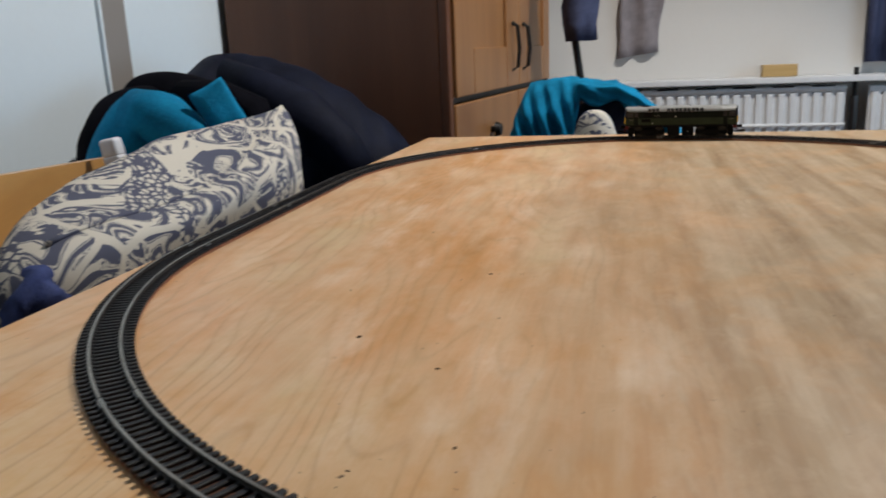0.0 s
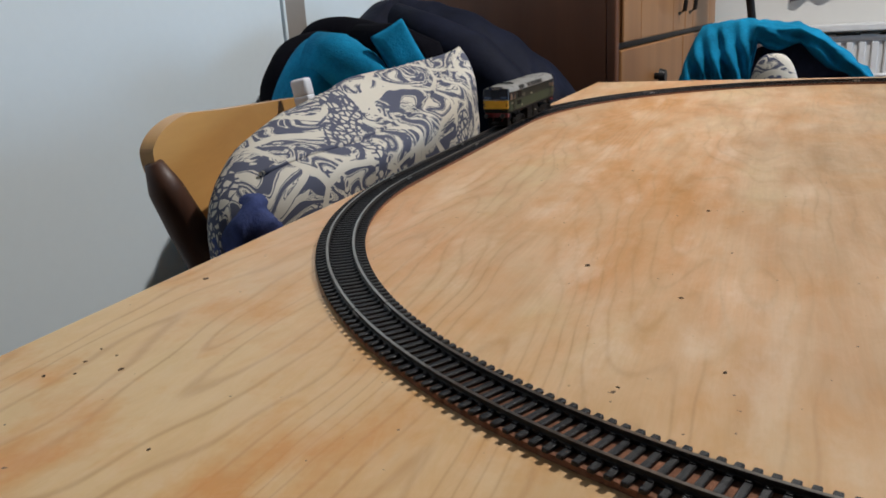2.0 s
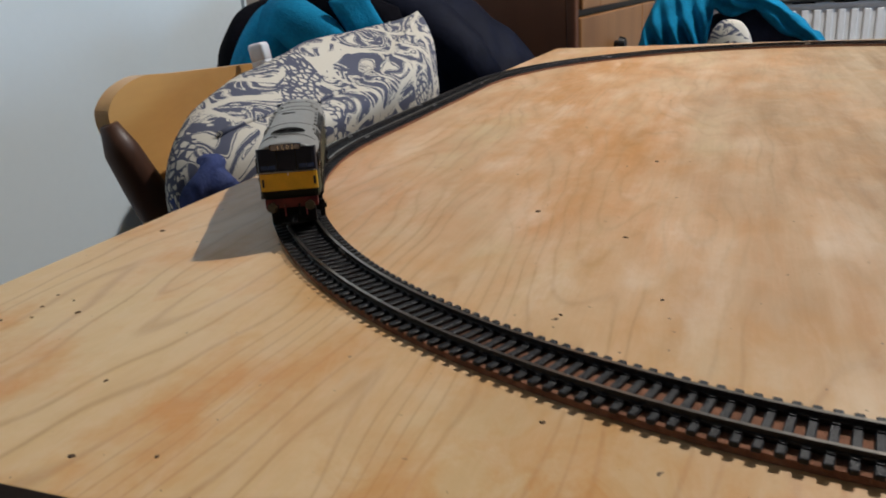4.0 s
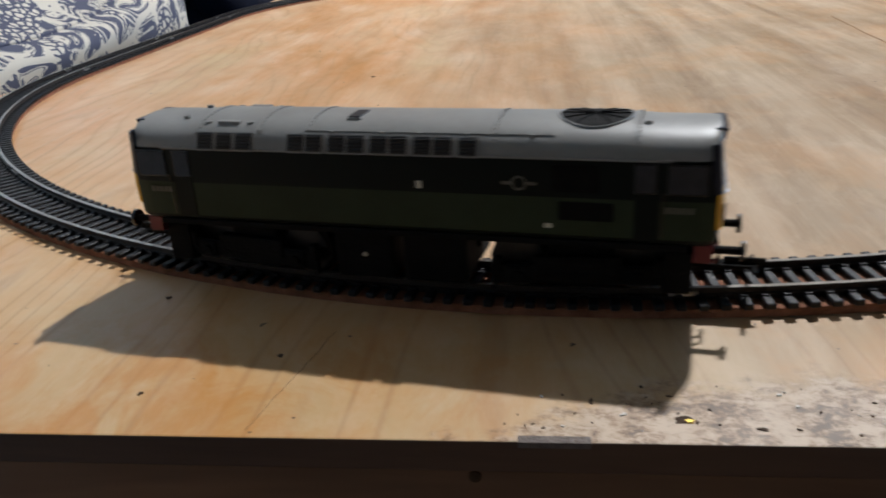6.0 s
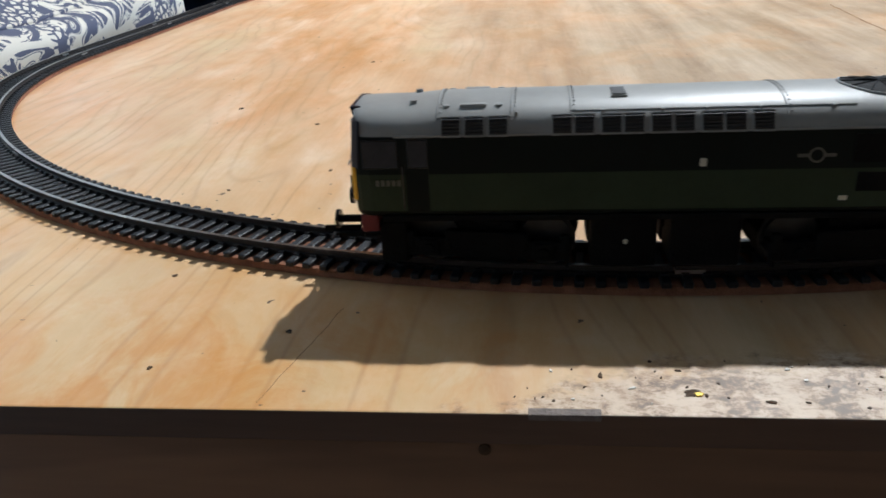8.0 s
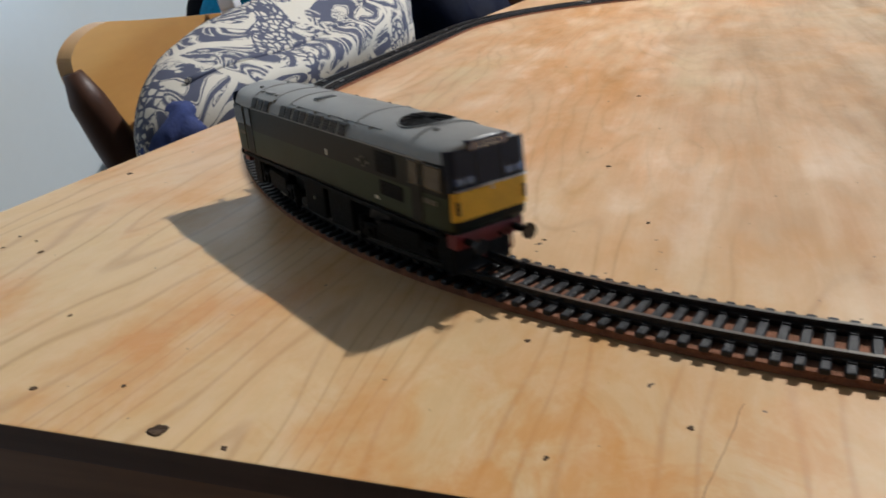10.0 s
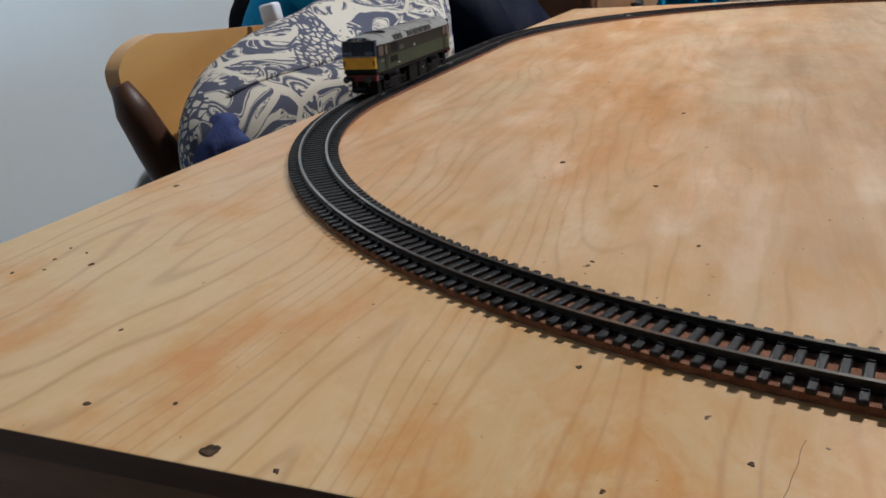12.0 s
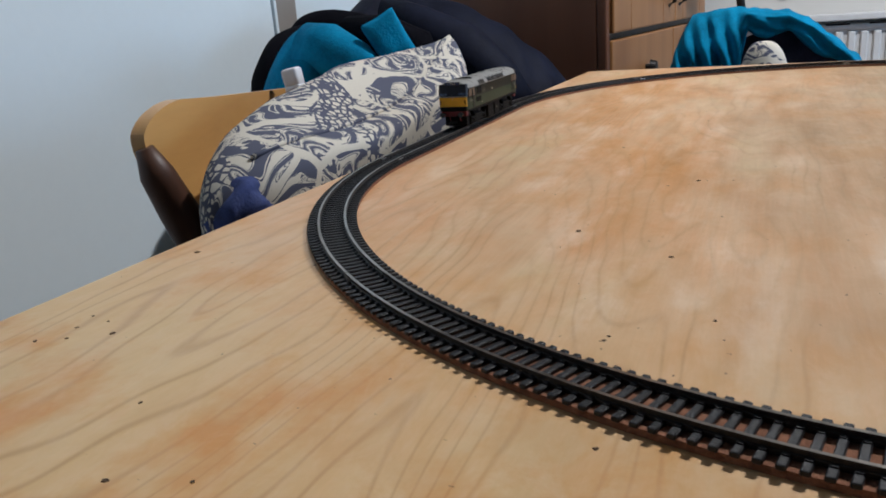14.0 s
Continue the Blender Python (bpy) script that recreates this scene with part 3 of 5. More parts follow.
def end_plate(bm, end, v0, v1, z0, z1, proud=0.0004, thick=0.0006):
    """A fitting on a cab's face that follows its lean and its rounded corners."""
    ys = sorted({v0, v1, *[s * k for s in (-1, 1) for k in (0.0139, 0.01566, 0.01662) if v0 < s * k < v1]})
    t = bmesh.new()
    rings = []
    for y in ys:
        rings.append([(end * (end_x(z) - bow(y) + proud - d), y * (1 + 0.012 * (abs(y) > 0.0145)), z) for z, d in ((z0, 0), (z1, 0), (z1, thick), (z0, thick))])
    grid_surface(t, rings, True, True)
    bmesh.ops.recalc_face_normals(t, faces=t.faces[:])
    merge(bm, t)


def roof_at(v):
    """Height of the roof over the distance v from the middle line."""
    v = abs(v)
    for (v1, z1), (v0, z0) in zip(SECTION, SECTION[1:]):
        if v0 <= v <= v1 and z1 > 0.0431:
            return z0 + (z1 - z0) * (v - v0) / max(1e-9, v1 - v0)
    return 0.0447


def text_mesh(words, size):
    cu = bpy.data.curves.new("code", "FONT")
    cu.body, cu.size, cu.align_x, cu.align_y, cu.extrude = words, size, "CENTER", "CENTER", 0.00008
    ob = bpy.data.objects.new("code", cu)
    me = bpy.data.meshes.new_from_object(ob)
    bpy.data.objects.remove(ob)
    bpy.data.curves.remove(cu)
    return me


def bogie_mesh():
    bm = bmesh.new()
    for y in (-0.0135, 0.0135):
        box(bm, -0.0252, 0.0252, y - 0.0010, y + 0.0010, 0.0036, 0.0098, 0.0005)
        box(bm, -0.012, 0.012, y - 0.0016, y + 0.0016, 0.0070, 0.0124, 0.0006)
        for x in (-0.0175, 0.0175):
            box(bm, x - 0.0032, x + 0.0032, y - 0.0019, y + 0.0019, 0.0042, 0.0094, 0.0007)
            box(bm, x - 0.0075, x - 0.0048, y - 0.0016, y + 0.0016, 0.0062, 0.0120, 0.0008)
            box(bm, x + 0.0048, x + 0.0075, y - 0.0016, y + 0.0016, 0.0062, 0.0120, 0.0008)
            rod(bm, (x, y * 1.12, 0.0066), (x, y * 1.22, 0.0066), 0.0016)
        box(bm, -0.0250, -0.0240, y - 0.0014, y + 0.0014, 0.0020, 0.0060)
        box(bm, 0.0240, 0.0250, y - 0.0014, y + 0.0014, 0.0020, 0.0060)
    box(bm, -0.0235, 0.0235, -0.0052, 0.0052, 0.0006, 0.0150, 0.0006)
    box(bm, -0.0085, 0.0085, -0.0120, 0.0120, 0.0016, 0.0150, 0.0006)
    for x in (-0.0244, 0.0244):
        box(bm, x - 0.0012, x + 0.0012, -0.0135, 0.0135, 0.0060, 0.0092, 0.0004)
    return bm


def locomotive():
    loco = empty("locomotive", (0.45, 0.08, RAILTOP), label="model diesel locomotive in two-tone green with yellow panels", category="model locomotive")
    part("body", made(body_skin, 0.0185, 0.0432), [DK_GREEN, LT_GREEN], loco, "dark green body with a lime band", smooth=False)
    part("roof", made(body_skin, 0.0432, 0.0515), ROOF_GREY, loco, "weathered grey roof", smooth=True)
    # cantrail gutter lines
    for y in (-1, 1):
        part("gutter", made(box, -0.079, 0.079, y * 0.0176 - 0.0003, y * 0.0176 + 0.0003, 0.0429, 0.0435), ROOF_GREY, loco)
        part("body_sill", made(box, -0.084, 0.084, y * 0.0172 - 0.0006, y * 0.0172 + 0.0006, 0.0172, 0.0190, 0.0003), UNDER, loco)
        # grilles along the roof's shoulder
        lean = 52 * y
        xs = [-0.0625, -0.0558, -0.0491] + [-0.0313 + 0.01350 * (k // 2) + 0.0061 * (k % 2) for k in range(9)]
        for k, x in enumerate(xs):
            x = x if y < 0 else -x - 0.012
            v, z = 0.0166 * y, 0.0456
            m = Matrix.Translation((x, v, z)) @ Matrix.Rotation(radians(24 * y), 4, "X")
            g = part("grille", made(box, -0.0030, 0.0030, -0.0004, 0.0004, -0.0031, 0.0029, 0.0002, m), ROOF_GREY, loco, "grille frame on the roof shoulder")
            louvre = made(box, -0.0025, 0.0025, -0.0005, 0.0005, -0.0026, 0.0024, 0, m)
            for q in range(5):
                box(louvre, -0.0025, 0.0025, -0.00055, 0.00055, -0.0003, 0.0003, 0, m @ Matrix.Translation((0, y * 0.0003, -0.0021 + 0.00098 * q)) @ Matrix.Rotation(radians(-28 * y), 4, "X"))
            part("louvre", louvre, GRILLE, g, "black louvred grille")
        # cab side windows with frames, one beside the door and one ahead of it
        for e in (-1, 1):
            for x0, x1 in ((0.0785, 0.0884), (0.0697, 0.0750)):
                a, b = sorted((e * x0, e * x1))
                f = part("cab_window", made(box, a - 0.0004, b + 0.0004, y * 0.01725 - 0.0004, y * 0.01725 + 0.0004, 0.0336, 0.0425, 0.0002), SHEEN_BLACK, loco)
                part("pane", made(box, a, b, y * 0.01745 - 0.0004, y * 0.01745 + 0.0004, 0.0342, 0.0419), SIDE_GLASS, f)
            a, b = sorted((e * 0.0695, e * 0.0762))
            part("cab_door", made(box, a, b, y * 0.01745 - 0.00015, y * 0.01745 + 0.00015, 0.0200, 0.0350, 0.0001), DK_GREEN, loco)
            part("handrail", made(rod, (e * 0.0770, y * 0.0180, 0.0215), (e * 0.0770, y * 0.0180, 0.0345), 0.00022, 6), SHEEN_BLACK, loco)
            # running number, left as small bars
            for k in range(5):
                x = e * 0.0815 + (k - 2) * 0.0016
                part("number_bar", made(box, x - 0.0005, x + 0.0005, y * 0.0176 - 0.0001, y * 0.0176 + 0.0001, 0.0284, 0.0302), BADGE, loco)
        part("badge", made(badge, y), BADGE, loco, "cream roundel with two bars")
        part("data_plate", made(box, 0.0066, 0.0084, y * 0.01755 - 0.0001, y * 0.01755 + 0.0001, 0.0330, 0.0353), CREAM, loco)
        part("data_plate", made(box, 0.0446, 0.0469, y * 0.0176 - 0.0001, y * 0.0176 + 0.0001, 0.0226, 0.0239), CREAM, loco)
        part("body_grille", made(box, 0.0470, 0.0600, y * 0.01752 - 0.0002, y * 0.01752 + 0.0002, 0.0335, 0.0415), UNDER, loco)
        part("body_grille", made(box, 0.0488, 0.0640, y * 0.01752 - 0.0002, y * 0.01752 + 0.0002, 0.0252, 0.0306), UNDER, loco)
    # roof fittings
    part("exhaust_hatch", made(hatch), [GRILLE, ROOF_GREY], loco, "dark exhaust slot in a raised frame")
    fan = part("fan_grille", made(fan_disc, 0.0572, 0.0103, 0.0003), UNDER, loco, "round black cooling fan grille")
    part("rim", made(fan_ring, 0.0572, 0.0105, 0.00035), ROOF_GREY, fan)
    for k in range(6):
        a = math.pi * k / 6
        pts = [(0.0572 + q * math.cos(a), q * math.sin(a), roof_at(q * math.sin(a)) + 0.0005) for q in [-0.0100 + 0.0020 * i for i in range(11)]]
        part("spoke", made(tube, pts, 0.00018, 5), UNDER, fan)
    for x in (-0.0666, -0.0454, -0.0289, 0.0291, 0.0690):
        part("roof_seam", made(seam, x), ROOF_GREY, loco)
    for y in (-1, 1):
        for x0, x1, v in ((-0.0289, 0.0470, 0.0138), (-0.0666, -0.0454, 0.0152)):
            part("roof_seam", made(tube, [(x0, y * v, roof_at(v) + 0.0001), (x1, y * v, roof_at(v) + 0.0001)], 0.00024, 5), ROOF_GREY, loco)
    for x, v in ((-0.074, 0.007), (-0.064, 0.0105), (-0.049, 0.0105), (-0.074, -0.007), (-0.064, -0.0105), (-0.049, -0.0105), (0.072, -0.006)):
        part("roof_vent", made(rod, (x, v, roof_at(v) - 0.0020), (x, v * 1.02, roof_at(v) + 0.0004), 0.0013, 14, 0.0010), ROOF_GREY, loco)
    for y in (-1, 1):
        part("roof_panel", made(box, -0.0600, -0.0525, y * 0.0105 - 0.0012, y * 0.0105 + 0.0012, roof_at(0.0105) - 0.0006, roof_at(0.0105) + 0.0006, 0.0003), ROOF_GREY, loco)
    for x in (-0.044, -0.020, -0.004, 0.008, 0.022, 0.041):
        part("lifting_eye", made(box, x - 0.0004, x + 0.0004, -0.0152, -0.0140, roof_at(0.0146) - 0.0002, roof_at(0.0146) + 0.0010), ROOF_GREY, loco)
        part("lifting_eye", made(box, x - 0.0004, x + 0.0004, 0.0140, 0.0152, roof_at(0.0146) - 0.0002, roof_at(0.0146) + 0.0010), ROOF_GREY, loco)
    # cab ends
    for e in (-1, 1):
        part("windscreen_band", made(end_plate, e, -0.0166, 0.0166, 0.0339, 0.0478, 0.0003), CAB_BLACK, loco, "black windscreen surround")
        for v0, v1, z0, z1 in ((-0.0152, -0.0062, 0.0357, 0.0440), (-0.0042, 0.0042, 0.0402, 0.0446), (0.0062, 0.0152, 0.0357, 0.0440)):
            w = part("windscreen", made(end_plate, e, v0, v1, z0, z1, 0.0006), CAB_BLACK, loco, "cab windscreen in a thin frame")
            part("pane", made(end_plate, e, v0 + 0.0005, v1 - 0.0005, z0 + 0.0005, z1 - 0.0005, 0.0008), REFLECT_GLASS, w)
            if abs(v0) > 0.005:
                part("wiper", made(end_plate, e, v0 * 0.5 + v1 * 0.5 - 0.0001, v0 * 0.5 + v1 * 0.5 + 0.0001, z0, z0 + 0.0042, 0.0011, 0.0002), SHEEN_BLACK, w)
        for v in (-0.0053, 0.0053):
            part("door_seam", made(end_plate, e, v - 0.0002, v + 0.0002, 0.0345, 0.0470, 0.0007, 0.0004), SHEEN_BLACK, loco)
        part("face_rail", made(tube, [(e * (end_x(0.0346) - bow(q) + 0.0011), q, 0.0346) for q in (-0.0155, -0.0139, 0.0, 0.0139, 0.0155)], 0.0003, 6), STEEL, loco, "bright handrail under the windscreens")
        part("warning_panel", made(end_plate, e, -0.0160, 0.0160, 0.0238, 0.0338, 0.0004), YELLOW, loco, "yellow warning panel")
        hb = part("headcode_box", made(end_plate, e, -0.0086, 0.0086, 0.0466, 0.0501, 0.0010, 0.0030), CAB_BLACK, loco, "four-character headcode box")
        part("headcode_panel", made(end_plate, e, -0.0079, 0.0079, 0.0470, 0.0497, 0.0012, 0.0004), REFLECT_GLASS, hb, "dark glazed headcode panel")
        me = text_mesh("1 E 0 2", 0.0034)
        code = new("headcode", me)
        me.materials.append(CREAM)
        code.parent = hb
        z = 0.0483
        code.matrix_basis = Matrix.Translation((e * (end_x(z) + 0.0014), 0, z)) @ Matrix.Rotation(radians(90 * e), 4, "Z") @ Matrix.Rotation(radians(90), 4, "X")
        for v in (-0.0125, 0.0125):
            part("marker_disc", made(end_plate, e, v * 1.15 - 0.0005, v * 1.15 + 0.0005, 0.0262, 0.0308, 0.0009), SHEEN_BLACK, loco)
            rod_bm = made(rod, (e * 0.0900, v * 0.85, 0.0157), (e * 0.0986, v * 0.85, 0.0157), 0.0012, 12)
            buf = part("buffer", rod_bm, UNDER, loco)
            part("buffer_head", made(rod, (e * 0.0986, v * 0.85, 0.0157), (e * 0.0998, v * 0.85, 0.0157), 0.0029, 18), SHEEN_BLACK, buf)
        part("lamp_iron", made(end_plate, e, -0.0004, 0.0004, 0.0325, 0.0350, 0.0012, 0.0004), CREAM, loco)
        a, b = sorted((e * 0.0860, e * 0.0912))
        part("buffer_beam", made(box, a, b, -0.0150, 0.0150, 0.0130, 0.0186, 0.0005), BUFFER_RED, loco, "red buffer beam")
        for k, v in enumerate((-0.008, -0.004, 0.004, 0.008)):
            part("brake_hose", made(tube, [(e * 0.0908, v, 0.0150), (e * 0.0928, v, 0.0140), (e * 0.0933, v, 0.0110), (e * 0.0923, v, 0.0085)], 0.0005, 6), BUFFER_RED if k % 2 else UNDER, loco)
        cp = part("coupling", made(box, min(e * 0.080, e * 0.1035), max(e * 0.080, e * 0.1035), -0.0022, 0.0022, 0.0062, 0.0074, 0.0003), UNDER, loco, "black tension-lock coupling")
        part("coupling_bar", made(rod, (e * 0.1035, -0.0065, 0.0070), (e * 0.1035, 0.0065, 0.0070), 0.0006, 8), UNDER, cp)
        part("coupling_hook", made(box, min(e * 0.0950, e * 0.1070), max(e * 0.0950, e * 0.1070), -0.0005, 0.0005, 0.0074, 0.0092, 0.0002), UNDER, cp)
        part("snow_guard", made(box, min(e * 0.0780, e * 0.0862), max(e * 0.0780, e * 0.0862), -0.0128, 0.0128, 0.0018, 0.0150, 0.0006), UNDER, loco)
    # underframe tanks between the bogies
    part("chassis", made(box, -0.084, 0.084, -0.0100, 0.0100, 0.0152, 0.0184, 0.0005), UNDER, loco)
    for x0, x1, z0 in ((-0.0225, -0.0034, 0.0016), (0.0004, 0.0205, 0.0016)):
        for y in (-1, 1):
            a, b = sorted((y * 0.0030, y * 0.0158))
            part("battery_box", made(box, x0, x1, a, b, z0, 0.0170, 0.0008), UNDER, loco)
    for x0, x1 in ((-0.0220, -0.0040), (0.0010, 0.0200)):
        part("air_tank", made(rod, (x0, 0, 0.0045), (x1, 0, 0.0045), 0.0030, 14), UNDER, loco)
    for y in (-1, 1):
        part("filler_cap", made(rod, (-0.0125, y * 0.0157, 0.0097), (-0.0125, y * 0.0163, 0.0097), 0.0007, 10), CREAM, loco, "small pale filler cap")
    bogies = []
    wheel = bmesh.new()
    rod(wheel, (0, -0.0088, 0), (0, -0.0062, 0), 0.0082, 22)
    rod(wheel, (0, 0.0062, 0), (0, 0.0088, 0), 0.0082, 22)
    rod(wheel, (0, -0.0070, 0), (0, -0.0062, 0), 0.0088, 22)
    rod(wheel, (0, 0.0062, 0), (0, 0.0070, 0), 0.0088, 22)
    rod(wheel, (0, -0.0088, 0), (0, 0.0088, 0), 0.0012, 8)
    wheel_me = bpy.data.meshes.new("wheelset")
    wheel.to_mesh(wheel_me)
    wheel.free()
    wheel_me.materials.append(WHEEL)
    for e in (-1, 1):
        bg = part("bogie", bogie_mesh(), UNDER, loco, "black two-axle bogie")
        bg.location = (e * BOGIE, 0, 0)
        bogies.append(bg)
        for x in (-0.0175, 0.0175):
            w = new("wheelset", wheel_me)
            w.parent = bg
            w.location = (x, 0, 0.0082)
    return loco, bogies


def badge(bm, y):
    ring(bm, 0.0374, y * 0.0176, 0.0357, 0.0019, 0.0003, axis="Y")
    box(bm, 0.0324, 0.0354, y * 0.0176 - 0.0001, y * 0.0176 + 0.0001, 0.0352, 0.0361)
    box(bm, 0.0394, 0.0424, y * 0.0176 - 0.0001, y * 0.0176 + 0.0001, 0.0352, 0.0361)


def ring(bm, x, y, z, r, thin, axis="Z"):
    rows = []
    t = bmesh.new()
    for k in range(29):
        a = 2 * math.pi * k / 28
        row = []
        for j in range(6):
            b = 2 * math.pi * j / 6
            rr = r + thin * math.cos(b)
            row.append((rr * math.cos(a), rr * math.sin(a), thin * math.sin(b) * 0.6))
        rows.append(row)
    grid_surface(t, rows, True)
    bmesh.ops.remove_doubles(t, verts=t.verts, dist=1e-6)
    bmesh.ops.recalc_face_normals(t, faces=t.faces[:])
    m = Matrix.Translation((x, y, z))
    if axis == "Y":
        m = m @ Matrix.Rotation(radians(90), 4, "X")
    merge(bm, t, m)


def fan_disc(bm, x, r, up):
    rows = []
    for i in range(9):
        q = r * i / 8 + 1e-5
        rows.append([(x + q * math.cos(2 * math.pi * k / 32), q * math.sin(2 * math.pi * k / 32), roof_at(q * math.sin(2 * math.pi * k / 32)) + up) for k in range(32)])
    grid_surface(bm, rows, True)
    rim = [(p[0], p[1], p[2] - up - 0.0004) for p in rows[-1]]
    grid_surface(bm, [rows[-1], rim], True)
    bmesh.ops.remove_doubles(bm, verts=bm.verts, dist=1e-6)
    bmesh.ops.recalc_face_normals(bm, faces=bm.faces[:])


def fan_ring(bm, x, r, thin):
    pts = []
    for k in range(41):
        a = 2 * math.pi * k / 40
        pts.append((x + r * math.cos(a), r * math.sin(a), roof_at(r * math.sin(a)) + 0.0002))
    tube(bm, pts, thin, 6)


def hatch(bm):
    box(bm, -0.0173, -0.0127, -0.0082, 0.0012, 0.0500, 0.0515, 0.0003, None, 2, 1)
    box(bm, -0.0169, -0.0131, -0.0078, 0.0008, 0.0505, 0.0518, 0, None, 2, 0)


def seam(bm, x):
    """A raised joint across the roof with its row of rivets."""
    pts = []
    for k in range(15):
        v = -0.0160 + 0.0320 * k / 14
        pts.append((x, v, roof_at(v) + 0.0001))
    tube(bm, pts, 0.00024, 5)
    for k in range(17):
        v = -0.0152 + 0.0304 * k / 16
        z = roof_at(v)
        box(bm, x + 0.0008, x + 0.0012, v - 0.0002, v + 0.0002, z - 0.0002, z + 0.0003)


BOGIE = 0.052
# seconds and metres along the oval's centre line of the locomotive's middle
RUN = [(0, -0.7181), (0.5, -0.5332), (1, -0.3527), (1.5, -0.1752), (2, -0.0105), (2.2, 0.049), (3.25, 0.356), (4.3, 0.652), (4.5, 0.694), (5, 0.7925), (5.5, 0.8870), (6, 0.9715), (6.5, 1.0295), (6.75, 1.0485), (7, 1.0573), (7.25, 1.0585), (7.5, 1.0574), (8, 1.0472), (8.5, 1.0097), (8.7, 0.9870), (9.75, 0.826), (10.8, 0.586), (11, 0.5365), (11.5, 0.4115), (12, 0.2950), (12.5, 0.2055), (13, 0.1410), (13.25, 0.1212), (13.5, 0.1107), (13.75, 0.1097), (14, 0.1097)]


def run_at(t):
    """A smooth curve through RUN."""
    i = max(0, min(len(RUN) - 2, next((k for k, r in enumerate(RUN) if r[0] > t), len(RUN)) - 1))

    def slope(k):
        a, b = RUN[max(0, k - 1)], RUN[min(len(RUN) - 1, k + 1)]
        return (b[1] - a[1]) / (b[0] - a[0])

    (t0, s0), (t1, s1) = RUN[i], RUN[i + 1]
    h = t1 - t0
    u = (t - t0) / h
    return (2 * u**3 - 3 * u**2 + 1) * s0 + (u**3 - 2 * u**2 + u) * h * slope(i) + (3 * u**2 - 2 * u**3) * s1 + (u**3 - u**2) * h * slope(i + 1)


def loco_pose(s):
    a, b = path(s + BOGIE)[0], path(s - BOGIE)[0]
    d = a - b
    m = (a + b) / 2
    return Matrix.Translation((m.x, m.y, RAILTOP)) @ Matrix.Rotation(math.atan2(d.y, d.x), 4, "Z")


def motions():
    """The locomotive runs in, stops in front, and backs away; its bogies swing and its wheels turn."""
    times = [k / 10 for k in range(141)]
    walk(LOCO, [(t, loco_pose(run_at(t))) for t in times])
    for e, bg in zip((-1, 1), BOGIES):
        rows = []
        for t in times:
            s = run_at(t)
            rows.append((t, Matrix.Translation((e * BOGIE, 0, 0)) @ Matrix.Rotation(math.remainder(path(s + e * BOGIE)[1] - loco_pose(s).to_euler().z, 2 * math.pi), 4, "Z")))
        walk(bg, rows)
        fine = [k / 30 for k in range(421)]
        for w in bg.children:
            x = w.location.x
            walk(w, [(t, Matrix.Translation((x, 0, 0.0082)) @ Matrix.Rotation(run_at(t) / 0.0082, 4, "Y")) for t in fine])


# ---- furniture and soft things round the board ----
def cloth_lump(bm, profile, seg=40, folds=9, depth=0.012, seed=1, seg_z=18):
    """A draped heap: profile(u, a) gives a point for the height u and the angle a, with folds pushed in."""
    rows = []
    for i in range(seg_z + 1):
        u = math.sin(math.pi / 2 * i / seg_z)
        row = []
        for k in range(seg):
            a = 2 * math.pi * k / seg
            p = Vector(profile(u, a))
            n = noise.noise(Vector((p.x * folds, p.y * folds, p.z * folds * 0.6 + seed)))
            w = math.sin(noise.noise(Vector((p.x * folds * 0.6 + seed, p.y * folds * 0.6, p.z * folds * 0.4))) * 14)
            out = Vector((math.cos(a), math.sin(a), 0.25))
            row.append(p + out * depth * (n * 1.2 + w * 0.45))
        rows.append(row)
    grid_surface(bm, rows, True, True)
    bmesh.ops.recalc_face_normals(bm, faces=bm.faces[:])
    return bm


def dome(cx, cy, z0, z1, rx, ry, power=2.4, lean=(0, 0)):
    def f(u, a):
        k = (1 - u**power) ** (1 / power) if u < 1 else 0.02
        k = max(k, 0.02)
        return (cx + lean[0] * u + rx * k * math.cos(a), cy + lean[1] * u + ry * k * math.sin(a), z0 + (z1 - z0) * u)
    return f


def pillow_mesh(bm, w, h, t, nu=28, nv=22, seed=3.0, droop=0.0, sag=0.0):
    """A stuffed square cover with pinched corners, front and back skins meeting at the seam."""
    def edge(u, v):
        pinch = 0.055
        x = u * w / 2 * (1 - pinch * (1 - v * v))
        y = v * h / 2 * (1 - pinch * (1 - u * u))
        k = 1 - 0.040 * (u * v) ** 8
        return x * k, y * k
    skins = []
    for side in (1, -1):
        rows = []
        for i in range(nu + 1):
            u = -1 + 2 * i / nu
            row = []
            for j in range(nv + 1):
                v = -1 + 2 * j / nv
                x, y = edge(u, v)
                if droop and u < -0.15 and v > -0.6:
                    y -= droop * h * ((-u - 0.15) / 0.85) ** 4.5 * (v + 0.6) / 1.6
                fat = max(0.0, (1 - u**4) * (1 - v**4)) ** 0.55
                n = noise.noise(Vector((x * 9, y * 9, seed + side))) * 0.012 + noise.noise(Vector((x * 24, y * 20, seed))) * 0.004
                d = side * (t / 2 * fat + n * fat)
                if sag and v > 0.3:
                    g = (v - 0.3) / 0.7
                    s = sag * (1 - u * u)
                    d -= s * g**3
                    y += -s * g**3 if side < 0 else s * (1.35 * math.sin(math.pi * g**1.6) - g**3)
                row.append((x, d, y))
            rows.append(row)
        skins.append(rows)
    for rows in skins:
        grid_surface(bm, rows)
    bmesh.ops.remove_doubles(bm, verts=bm.verts, dist=0.0004)
    bmesh.ops.recalc_face_normals(bm, faces=bm.faces[:])
    return bm


